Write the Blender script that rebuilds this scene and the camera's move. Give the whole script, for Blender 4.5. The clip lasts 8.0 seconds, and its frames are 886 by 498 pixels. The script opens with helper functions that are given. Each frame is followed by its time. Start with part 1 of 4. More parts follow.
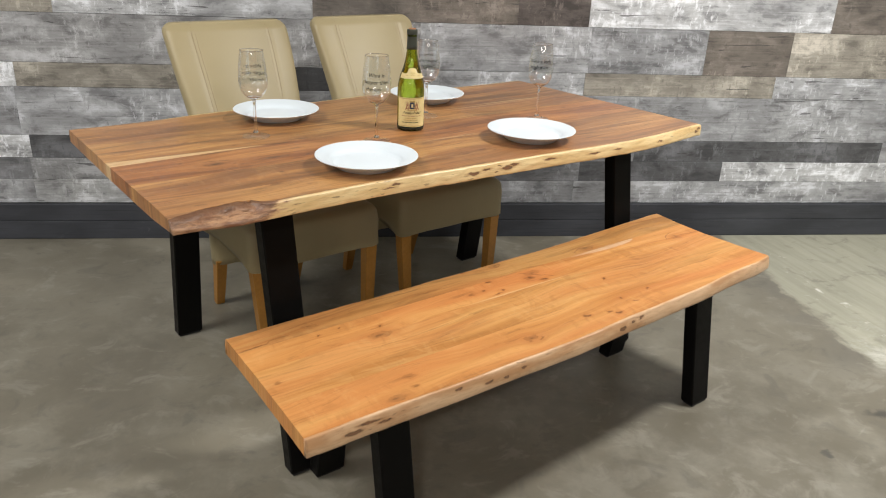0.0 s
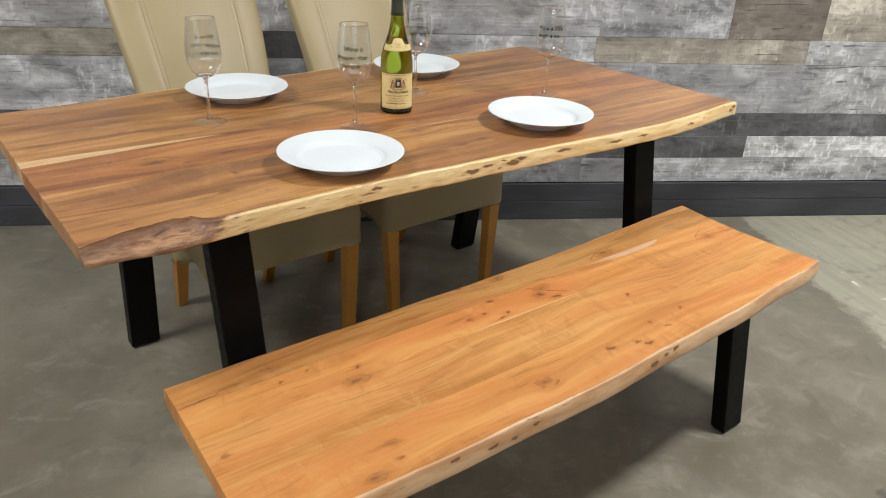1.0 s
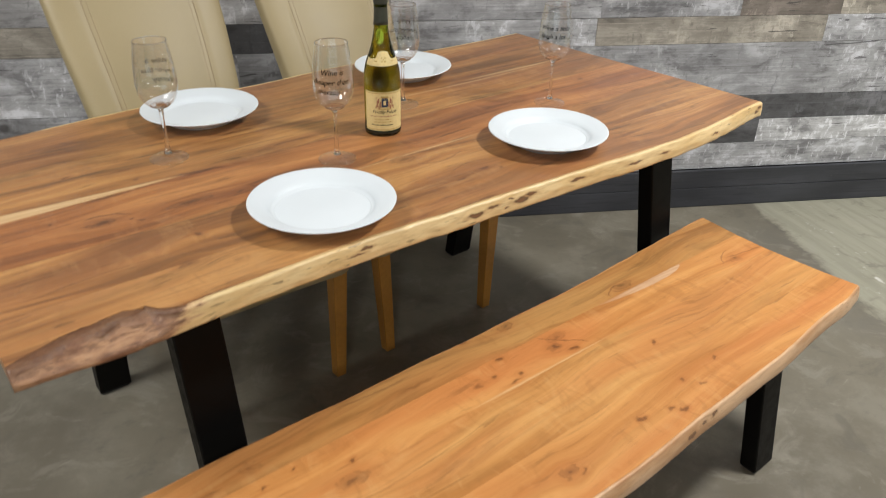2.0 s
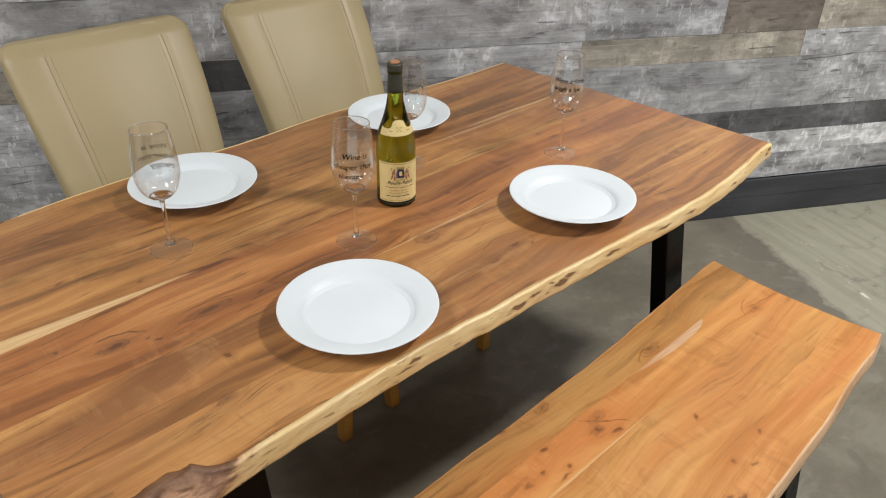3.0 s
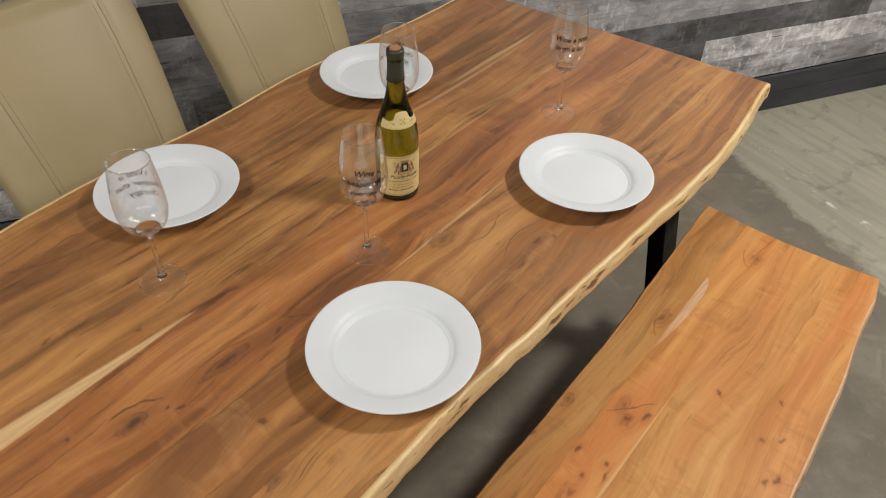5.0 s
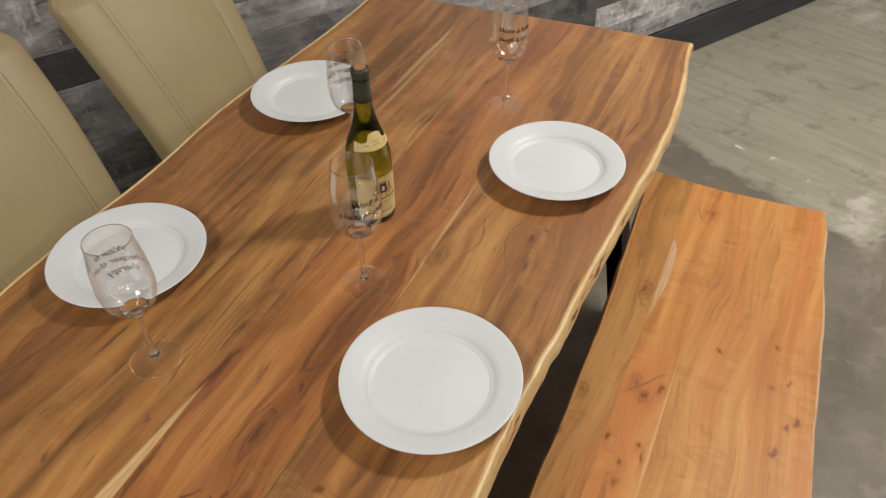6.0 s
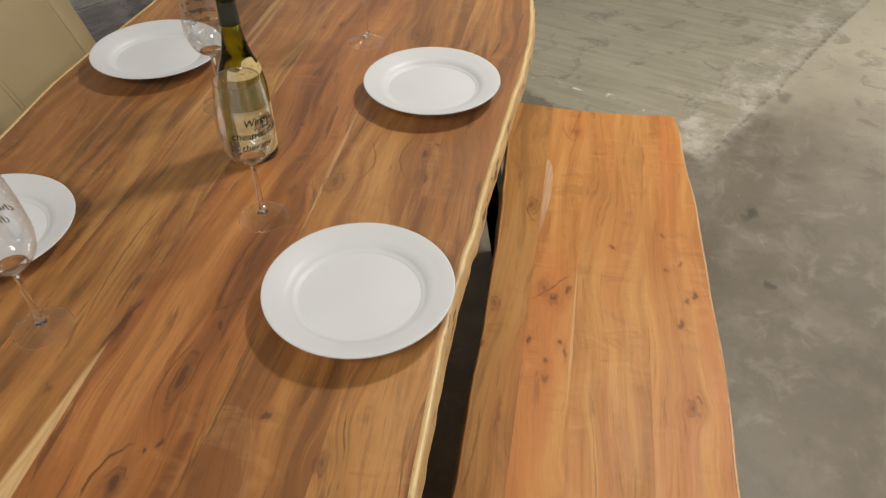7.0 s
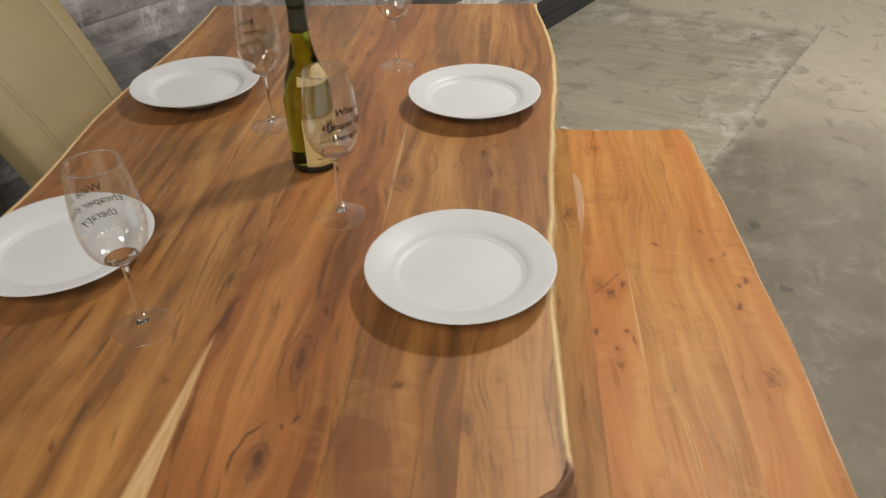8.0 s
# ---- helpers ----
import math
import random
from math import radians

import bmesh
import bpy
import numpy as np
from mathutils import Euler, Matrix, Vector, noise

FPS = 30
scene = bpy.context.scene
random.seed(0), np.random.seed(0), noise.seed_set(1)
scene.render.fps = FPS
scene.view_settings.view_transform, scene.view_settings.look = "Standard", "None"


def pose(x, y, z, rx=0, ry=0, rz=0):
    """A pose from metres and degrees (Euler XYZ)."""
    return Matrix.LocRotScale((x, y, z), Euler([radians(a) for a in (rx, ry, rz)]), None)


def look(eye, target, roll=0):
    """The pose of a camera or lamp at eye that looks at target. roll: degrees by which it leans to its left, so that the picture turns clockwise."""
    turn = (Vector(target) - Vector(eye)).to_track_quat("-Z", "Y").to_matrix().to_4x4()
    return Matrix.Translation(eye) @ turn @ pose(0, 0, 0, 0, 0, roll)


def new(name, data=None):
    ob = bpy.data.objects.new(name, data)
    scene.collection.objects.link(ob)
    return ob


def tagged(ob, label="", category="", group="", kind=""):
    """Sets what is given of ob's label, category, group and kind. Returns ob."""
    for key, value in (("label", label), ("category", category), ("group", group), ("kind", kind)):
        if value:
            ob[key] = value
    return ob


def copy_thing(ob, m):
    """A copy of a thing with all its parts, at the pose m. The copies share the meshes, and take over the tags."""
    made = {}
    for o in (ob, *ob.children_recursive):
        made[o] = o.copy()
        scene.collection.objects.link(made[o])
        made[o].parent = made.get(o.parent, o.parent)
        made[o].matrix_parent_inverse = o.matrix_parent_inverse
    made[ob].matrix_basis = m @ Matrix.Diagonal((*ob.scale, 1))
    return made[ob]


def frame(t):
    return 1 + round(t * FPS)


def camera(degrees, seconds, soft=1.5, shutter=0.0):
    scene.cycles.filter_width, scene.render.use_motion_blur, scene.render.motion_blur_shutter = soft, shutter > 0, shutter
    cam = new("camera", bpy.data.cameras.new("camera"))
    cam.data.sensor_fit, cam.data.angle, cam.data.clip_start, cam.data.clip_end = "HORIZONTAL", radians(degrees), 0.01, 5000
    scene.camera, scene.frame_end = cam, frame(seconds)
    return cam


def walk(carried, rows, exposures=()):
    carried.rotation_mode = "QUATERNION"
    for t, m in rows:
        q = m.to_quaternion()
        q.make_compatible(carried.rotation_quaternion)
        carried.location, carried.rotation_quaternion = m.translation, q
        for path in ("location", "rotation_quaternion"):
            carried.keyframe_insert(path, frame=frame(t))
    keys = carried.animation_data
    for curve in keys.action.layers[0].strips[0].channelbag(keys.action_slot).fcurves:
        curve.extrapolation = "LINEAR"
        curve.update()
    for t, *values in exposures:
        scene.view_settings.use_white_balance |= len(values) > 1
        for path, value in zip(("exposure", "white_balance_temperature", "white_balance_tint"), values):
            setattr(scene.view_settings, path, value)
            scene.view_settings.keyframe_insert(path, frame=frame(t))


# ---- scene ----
cam = camera(60.8, 8.0, 1.05, 0.35)
PATH = [
    (0, (-0.05, 0.072, 1.338), (0.18, 1.9, 0.56), 2.4),
    (0.5, (-0.037, 0.263, 1.332), (0.189, 2.074, 0.515), 2.4),
    (1, (-0.004, 0.447, 1.322), (0.24, 2.223, 0.434), 2.5),
    (1.5, (0.031, 0.621, 1.35), (0.264, 2.36, 0.39), 2.0),
    (2, (0.003, 0.739, 1.398), (0.278, 2.451, 0.4), 1.2),
    (2.2, (-0.02, 0.788, 1.43), (0.296, 2.494, 0.434), 1.0),
    (3.3, (-0.166, 1.016, 1.553), (0.285, 2.603, 0.423), 1.5),
    (3.5, (-0.167, 1.047, 1.566), (0.287, 2.579, 0.363), 1.2),
    (4, (-0.177, 1.139, 1.606), (0.359, 2.57, 0.316), 2.1),
    (4.5, (-0.201, 1.212, 1.643), (0.368, 2.596, 0.317), 3.4),
    (4.7, (-0.216, 1.217, 1.657), (0.331, 2.611, 0.332), 2.5),
    (5.8, (-0.359, 1.382, 1.674), (0.409, 2.654, 0.336), -1.2),
    (6, (-0.388, 1.397, 1.665), (0.439, 2.628, 0.323), -1.2),
    (6.5, (-0.447, 1.4, 1.621), (0.524, 2.51, 0.27), -0.7),
    (7, (-0.519, 1.408, 1.523), (0.626, 2.377, 0.2), -0.0),
    (7.5, (-0.631, 1.433, 1.463), (0.606, 2.36, 0.193), 0.4),
    (8, (-0.723, 1.509, 1.418), (0.602, 2.458, 0.259), -1.5),
]
walk(cam, [(t, look(eye, target, roll)) for t, eye, target, roll in PATH], [(0.0, 0.13, 6330, 9.5), (2.0, -0.05, 6330, 10), (3.5, -0.2, 6350, 11), (4.5, -0.38, 6600, 13), (6.5, -0.55, 7050, 14), (8.0, -0.64, 7150, 13.5)])

# ---- light: a showroom lit by ceiling lamps ----
world = bpy.data.worlds.new("room_dark")
world.use_nodes = True
world.node_tree.nodes["Background"].inputs["Color"].default_value = (1, 0.95, 0.88, 1)
world.node_tree.nodes["Background"].inputs["Strength"].default_value = 0.015
scene.world = world


def ceiling_lamp(x, y, power, turn=0.0, count=4, colour=(1.0, 0.972, 0.925), size=(0.5, 0.12)):
    """A row of small bright panels under the ceiling: power in all, shared by the panels."""
    for k in range(count):
        data = bpy.data.lights.new("panel_light", "AREA")
        data.shape, data.size, data.size_y = "RECTANGLE", *size
        data.energy, data.color = power / count, colour
        ob = new("panel_light", data)
        ob.matrix_world = pose(x, y, 2.93, 0, 0, turn) @ pose(0, (k - (count - 1) / 2) * 0.3, 0)


ceiling_lamp(-2.0, 1.2, 80, 60, 2, size=(1.3, 0.5))
ceiling_lamp(-0.7, -2.2, 76, 30, 1)
ceiling_lamp(1.95, 1.85, 93, 30, 1, size=(0.42, 0.26))
ceiling_lamp(4.8, 1.4, 30, 30, 1)
# long rows of wide tube fittings further off
for x, y, long, power, turn in ((-3.6, -6.2, 4.0, 70, 90), (-1.3, -6.6, 5.0, 74, 90), (1.2, -6.6, 5.0, 74, 90), (3.5, -6.2, 4.0, 50, 90), (-6.6, 1.2, 3.6, 54, 0), (6.8, 2.0, 3.6, 40, 0)):
    ceiling_lamp(x, y, power, turn, 1, size=(long, 0.5))

# ---- small tools ----
TABLE = pose(0.30, 2.40, 0, 0, 0, 30.3)


def at(u, v, z=0.0, turn=0.0):
    """A place in the table's own directions: u along it, v towards the chairs."""
    return TABLE @ pose(u, v, z, 0, 0, turn)


def part(name, bm, material, parent, label=""):
    mesh = bpy.data.meshes.new(name)
    bm.to_mesh(mesh)
    bm.free()
    mesh.materials.append(material)
    ob = new(name, mesh)
    ob.parent = parent
    if label:
        ob["label"] = label
    return ob


def thing(name, m, label, category, group="", kind=""):
    ob = new(name)
    ob.empty_display_size = 0.05
    ob.matrix_world = m
    return tagged(ob, label, category, group, kind)


def smooth(ob):
    for p in ob.data.polygons:
        p.use_smooth = True
    return ob


def box(bm, x0, x1, y0, y1, z0, z1, bevel=0.0):
    res = bmesh.ops.create_cube(bm, size=1.0)
    for v in res["verts"]:
        v.co = Vector((x0 + (v.co.x + 0.5) * (x1 - x0), y0 + (v.co.y + 0.5) * (y1 - y0), z0 + (v.co.z + 0.5) * (z1 - z0)))
    if bevel:
        edges = list({e for v in res["verts"] for e in v.link_edges})
        bmesh.ops.bevel(bm, geom=edges, offset=bevel, segments=2, profile=0.5, affect="EDGES")
    return bm


def grid_mesh(rows, closed_u=False, closed_v=False):
    """A bmesh from a function's rows of points; rows run one way, points the other."""
    bm = bmesh.new()
    vs = [[bm.verts.new(p) for p in row] for row in rows]
    n, m = len(vs), len(vs[0])
    for i in range(n if closed_u else n - 1):
        for j in range(m if closed_v else m - 1):
            a, b, c, d = vs[i][j], vs[(i + 1) % n][j], vs[(i + 1) % n][(j + 1) % m], vs[i][(j + 1) % m]
            bm.faces.new((a, b, c, d))
    return bm, vs


def lathe(profile, steps=48):
    """A turned shape: profile is radius, height pairs."""
    bm = bmesh.new()
    rings = []
    for r, z in profile:
        if r < 1e-5:
            rings.append([bm.verts.new((0, 0, z))])
        else:
            rings.append([bm.verts.new((r * math.cos(2 * math.pi * k / steps), r * math.sin(2 * math.pi * k / steps), z)) for k in range(steps)])
    for a, b in zip(rings, rings[1:]):
        for k in range(steps):
            q = [a[k % len(a)], a[(k + 1) % len(a)], b[(k + 1) % len(b)], b[k % len(b)]]
            f = []
            for v in q:
                if v not in f:
                    f.append(v)
            if len(f) > 2:
                bm.faces.new(f)
    bmesh.ops.recalc_face_normals(bm, faces=bm.faces)
    return bm


def curve_of(points, steps=8):
    """Catmull-Rom through a few pairs."""
    p = [points[0], *points, points[-1]]
    out = []
    for a, b, c, d in zip(p, p[1:], p[2:], p[3:]):
        for k in range(steps):
            t = k / steps
            out.append(tuple(0.5 * (2 * q + (r - o) * t + (2 * o - 5 * q + 4 * r - s) * t * t + (3 * q - o - 3 * r + s) * t**3) for o, q, r, s in zip(a, b, c, d)))
    out.append(points[-1])
    return out


def step(x, a, b):
    t = min(1, max(0, (x - a) / (b - a)))
    return t * t * (3 - 2 * t)


# ---- materials ----
class Nodes:
    """Short hand for a node tree."""

    def __init__(self, name):
        self.m = bpy.data.materials.new(name)
        self.m.use_nodes = True
        self.t = self.m.node_tree
        self.b = self.t.nodes["Principled BSDF"]

    def n(self, kind, out=0, **ins):
        node = self.t.nodes.new(kind)
        if "_operation" in ins:
            node.operation = ins["_operation"]
        if "_use_clamp" in ins:
            node.use_clamp = ins["_use_clamp"]
        if "_wave_type" in ins:
            node.wave_type, node.bands_direction = ins["_wave_type"], ins["_bands_direction"]
        for key, value in ins.items():
            if not key.startswith("_"):
                self.put(node.inputs[int(key[1:]) if key[0] == "i" and key[1:].isdigit() else key], value)
        return node.outputs[out]

    def put(self, socket, value):
        if isinstance(value, bpy.types.NodeSocket):
            self.t.links.new(value, socket)
        else:
            socket.default_value = value

    def math(self, op, a, b=0.0, clamp=False):
        return self.n("ShaderNodeMath", _operation=op, _use_clamp=clamp, i0=a, i1=b)

    def vec(self, op, a, b=(0, 0, 0)):
        return self.n("ShaderNodeVectorMath", 1 if op in ("LENGTH", "DISTANCE", "DOT_PRODUCT") else 0, _operation=op, i0=a, i1=b)

    def mix(self, f, a, b, blend="MIX"):
        node = self.t.nodes.new("ShaderNodeMix")
        node.data_type, node.blend_type = "RGBA", blend
        self.put(node.inputs[0], f), self.put(node.inputs[6], a), self.put(node.inputs[7], b)
        return node.outputs[2]

    def noise(self, vector, scale, detail=4.0, rough=0.55, distort=0.0):
        return self.n("ShaderNodeTexNoise", Vector=vector, Scale=scale, Detail=detail, Roughness=rough, Distortion=distort)

    def span(self, x, a, b, lo=0.0, hi=1.0):
        node = self.t.nodes.new("ShaderNodeMapRange")
        node.interpolation_type = "SMOOTHSTEP"
        for k, v in enumerate((x, a, b, lo, hi)):
            self.put(node.inputs[k], v)
        return node.outputs[0]

    def bump(self, height, strength, distance):
        self.put(self.b.inputs["Normal"], self.n("ShaderNodeBump", Strength=strength, Distance=distance, Height=height))

    def done(self, colour=None, rough=None, **ins):
        if colour is not None:
            self.put(self.b.inputs["Base Color"], colour)
        if rough is not None:
            self.put(self.b.inputs["Roughness"], rough)
        for key, value in ins.items():
            self.put(self.b.inputs[key.replace("_", " ")], value)
        return self.m


def rgb(r, g, b):
    return (r, g, b, 1.0)


def wood(name, light, mid, dark, knots, streaks, veins, sap, deep=1.0, red=(0.31, 0.125, 0.05), blush=(), sickle=False, wedge=False, wavy=0.05, rough=0.3, coat=0.2, ribbon=0.5, contrast=1.0, fine=1.0, gloss=0.25, halo=(0.25, 0.095, 0.034), core=(0.085, 0.03, 0.013)):
    """Lacquered acacia: boards tinted by their own colour, soft bands and fibres along u, knots, veins and sapwood where they sit."""
    k = Nodes(name)
    co = k.n("ShaderNodeTexCoord", 3)
    info = k.t.nodes.new("ShaderNodeObjectInfo")
    tint, dusk, rnd = info.outputs["Color"], info.outputs["Alpha"], info.outputs["Random"]
    shift = k.vec("MULTIPLY", k.n("ShaderNodeCombineXYZ", X=rnd, Y=rnd, Z=rnd), (31.0, 17.0, 5.0))
    flow = co
    for u, v, ru, rv, much in knots[:9]:
        off = k.vec("SUBTRACT", co, (u, v, 0.0))
        d = k.vec("LENGTH", k.vec("MULTIPLY", off, (0.4 / ru, 0.32 / rv, 0.0)))
        flow = k.vec("SUBTRACT", flow, k.vec("MULTIPLY", k.vec("MULTIPLY", off, (0.0, 0.75, 0.0)), k.n("ShaderNodeCombineXYZ", X=0.0, Y=k.span(d, 1.6, 0.0), Z=0.0)))
    p = k.vec("ADD", flow, shift)
    # the grain wanders slowly, and shivers a little
    wander = k.math("SUBTRACT", k.noise(k.vec("MULTIPLY", p, (1.6, 4.0, 1.0)), 1.0, 2), 0.5)
    shiver = k.math("SUBTRACT", k.noise(k.vec("MULTIPLY", p, (9.0, 22.0, 1.0)), 1.0, 2), 0.5)
    bend = k.n("ShaderNodeCombineXYZ", X=0.0, Y=k.math("ADD", k.math("MULTIPLY", wander, wavy * 2.4), k.math("MULTIPLY", shiver, wavy * 0.1)), Z=0.0)
    q = k.vec("ADD", p, bend)
    broad = k.noise(k.vec("MULTIPLY", q, (1.4, 15.0, 1.0)), 1.0, 2, 0.5)
    band = k.noise(k.vec("MULTIPLY", q, (2.6, 46.0, 1.0)), 1.0, 3, 0.55)
    strand = k.noise(k.vec("MULTIPLY", q, (6.0, 170.0, 1.0)), 1.0, 3, 0.6)
    fibre = k.noise(k.vec("MULTIPLY", q, (34.0, 820.0, 1.0)), 1.0, 2, 0.5)
    cloud = k.noise(k.vec("MULTIPLY", p, (5.0, 9.0, 1.0)), 1.0, 3, 0.6, 0.5)
    tone = k.math("ADD", k.math("MULTIPLY", broad, 0.62 - 0.12 * fine), k.math("ADD", k.math("MULTIPLY", band, 0.38 - 0.02 * fine), k.math("MULTIPLY", strand, 0.14 * fine)))
    w = 0.075 / contrast
    c = k.mix(k.span(tone, 0.5 - 1.5 * w, 0.5), dark, mid)
    c = k.mix(k.span(tone, 0.5 - 0.2 * w, 0.5 + 1.4 * w), c, light)
    c = k.mix(k.math("MULTIPLY", k.span(k.noise(k.vec("MULTIPLY", q, (1.2, 7.0, 1.0)), 1.0, 2), 0.48, 0.66), 0.5), c, rgb(*red))
    # smoky brown heartwood on the boards that have it
    smoke = k.noise(k.vec("MULTIPLY", q, (3.0, 24.0, 1.0)), 1.0, 4, 0.62, 0.5)
    c = k.mix(k.math("MULTIPLY", k.math("MULTIPLY", k.span(smoke, 0.47, 0.63), dusk), 0.85 * deep), c, rgb(0.13, 0.07, 0.026))
    c = k.mix(k.math("MULTIPLY", k.span(smoke, 0.44, 0.3), 0.4), c, k.mix(0.4, light, rgb(0.62, 0.39, 0.17)))
    for u, v, ru, rv, much in blush:
        d = k.vec("LENGTH", k.vec("MULTIPLY", k.vec("SUBTRACT", q, k.vec("ADD", shift, (u, v, 0.0))), (1 / ru, 1 / rv, 0.0)))
        c = k.mix(k.math("MULTIPLY", k.span(d, 1.3, 0.1), much), c, rgb(*red))
    # ribbon figure across the grain, in patches
    cross = k.noise(k.vec("MULTIPLY", p, (30.0, 11.0, 1.0)), 1.0, 3, 0.6, 1.0)
    where = k.span(cloud, 0.45, 0.62)
    c = k.mix(k.math("MULTIPLY", k.math("MULTIPLY", k.span(cross, 0.5, 0.66), where), 0.4 * ribbon), c, k.mix(0.55, light, rgb(0.66, 0.42, 0.19)))
    c = k.mix(k.math("MULTIPLY", k.math("MULTIPLY", k.span(cross, 0.48, 0.34), where), 0.4 * ribbon), c, k.mix(0.5, dark, rgb(0.13, 0.06, 0.022)))
    # growth lines, drawn thin and only here and there
    rings = k.n("ShaderNodeTexWave", 1, _wave_type="BANDS", _bands_direction="Y", Vector=k.vec("MULTIPLY", q, (0.5, 7.0, 1.0)), Scale=3.4, Distortion=5.0, Detail=1.5)
    seldom = k.span(k.noise(k.vec("MULTIPLY", p, (2.4, 7.0, 1.0)), 1.0, 2), 0.46, 0.62)
    c = k.mix(k.math("MULTIPLY", k.math("MULTIPLY", k.span(rings, 0.8, 0.99), seldom), 0.42 * deep * (0.4 + 0.6 * fine)), c, rgb(0.15, 0.062, 0.022))
    dash = k.noise(k.vec("MULTIPLY", q, (7.0, 75.0, 1.0)), 1.0, 3, 0.6, 0.3)
    c = k.mix(k.math("MULTIPLY", k.math("MULTIPLY", k.span(dash, 0.58, 0.65), k.span(smoke, 0.4, 0.58, 0.15, 1.0)), 0.68 * deep), c, rgb(0.085, 0.04, 0.016))
    c = k.mix(k.math("MULTIPLY", k.span(strand, 0.52, 0.64), 0.3 * contrast * fine), c, k.mix(0.5, dark, rgb(0.11, 0.048, 0.018)))
    c = k.mix(k.math("MULTIPLY", k.span(fibre, 0.56, 0.7), 0.3 * contrast * fine), c, rgb(0.14, 0.06, 0.022))
    c = k.mix(1.0, c, tint, "MULTIPLY")
    ps = k.vec("ADD", co, k.vec("MULTIPLY", bend, (0.0, 0.3, 0.0)))
    pale = k.mix(k.span(strand, 0.36, 0.66), rgb(0.7, 0.49, 0.25), rgb(0.58, 0.37, 0.17))
    for u, v, ru, rv, much in sap:
        d = k.vec("LENGTH", k.vec("MULTIPLY", k.vec("SUBTRACT", ps, (u, v, 0.0)), (1 / ru, 1 / rv, 0.0)))
        c = k.mix(k.math("MULTIPLY", k.span(d, 1.1, 0.6), much), c, pale)
    x, y = k.n("ShaderNodeSeparateXYZ", 0, Vector=co), k.n("ShaderNodeSeparateXYZ", 1, Vector=co)
    if wedge:
        # a tapering strip of sapwood along a glue joint, crisp at the joint and wavy on the other side
        along = k.math("MULTIPLY", k.math("SUBTRACT", -0.585, x), 1 / 0.46, True)
        wide = k.math("ADD", k.math("MULTIPLY", k.math("POWER", along, 0.95), 0.046), k.math("MULTIPLY", k.math("SUBTRACT", cloud, 0.5), 0.012))
        near = k.math("ADD", 0.1152, k.math("MULTIPLY", k.math("ADD", x, 0.585), 0.034))
        inside = k.math("MULTIPLY", k.span(k.math("SUBTRACT", wide, k.math("SUBTRACT", y, near)), 0.0, 0.006), k.span(k.math("SUBTRACT", y, near), -0.001, 0.001))
        c = k.mix(k.math("MULTIPLY", k.math("MULTIPLY", inside, k.span(along, 0.0, 0.1)), 0.92), c, pale)
    if sickle:
        # a pale sickle of sapwood lying along a glue joint
        along = k.math("MULTIPLY", k.math("SUBTRACT", x, 0.04), 1 / 0.31, True)
        wide = k.math("MULTIPLY", k.math("MULTIPLY", along, k.math("SQRT", k.math("SUBTRACT", 1.0, along))), 0.054)
        inside = k.span(k.math("SUBTRACT", wide, k.math("SUBTRACT", -0.43, y)), 0.0, 0.0022)
        inside = k.math("MULTIPLY", inside, k.span(y, -0.4297, -0.4303))
        c = k.mix(k.math("MULTIPLY", inside, k.span(along, 0.0, 0.55, 0.25, 0.85)), c, k.mix(k.span(strand, 0.35, 0.7), rgb(0.63, 0.43, 0.27), rgb(0.52, 0.31, 0.17)))
    rag = k.vec("SUBTRACT", k.n("ShaderNodeTexNoise", 1, Vector=k.vec("MULTIPLY", co, (1.0, 2.2, 1.0)), Scale=34.0, Detail=3.0), (0.5, 0.5, 0.5))
    pk = k.vec("ADD", co, k.vec("MULTIPLY", rag, (0.04, 0.017, 0.0)))
    # single dark veins, each a shallow arc
    for u, v, slope, curve, half, wide, much in veins:
        off = k.vec("SUBTRACT", k.vec("ADD", co, k.vec("MULTIPLY", rag, (0.02, 0.008, 0.0))), (u, v, 0.0))
        du, dv = k.n("ShaderNodeSeparateXYZ", 0, Vector=off), k.n("ShaderNodeSeparateXYZ", 1, Vector=off)
        arc = k.math("ADD", k.math("MULTIPLY", du, slope), k.math("MULTIPLY", k.math("MULTIPLY", du, du), curve))
        d = k.math("ABSOLUTE", k.math("SUBTRACT", dv, arc))
        on = k.math("MULTIPLY", k.span(d, wide, wide * 0.3), k.span(k.math("ABSOLUTE", du), half, half * 0.55))
        c = k.mix(k.math("MULTIPLY", on, much), c, rgb(0.10, 0.04, 0.016))
    for u, v, ru, rv, much in [*knots, *streaks]:
        d = k.vec("LENGTH", k.vec("MULTIPLY", k.vec("SUBTRACT", pk, (u, v, 0.0)), (1 / ru, 1 / rv, 0.0)))
        c = k.mix(k.math("MULTIPLY", k.span(d, 2.8, 0.7), 0.45 * much), c, rgb(*halo))
        if rv > 0.007 and ru > 0.012:
            c = k.mix(k.math("MULTIPLY", k.span(d, 1.15, 0.5), 0.55 * much), c, k.mix(k.span(strand, 0.4, 0.6), rgb(0.19, 0.08, 0.03), rgb(0.11, 0.046, 0.02)))
            c = k.mix(k.math("MULTIPLY", k.span(k.math("ABSOLUTE", k.math("SUBTRACT", d, 1.0)), 0.3, 0.02), k.span(cross, 0.4, 0.6, 0.0, 0.55 * much)), c, rgb(0.08, 0.032, 0.014))
            c = k.mix(k.math("MULTIPLY", k.span(d, 0.5, 0.2), 0.6 * much), c, rgb(0.06, 0.024, 0.011))
        else:
            c = k.mix(k.math("MULTIPLY", k.span(d, 1.3, 0.35), 0.9 * much), c, rgb(*core))
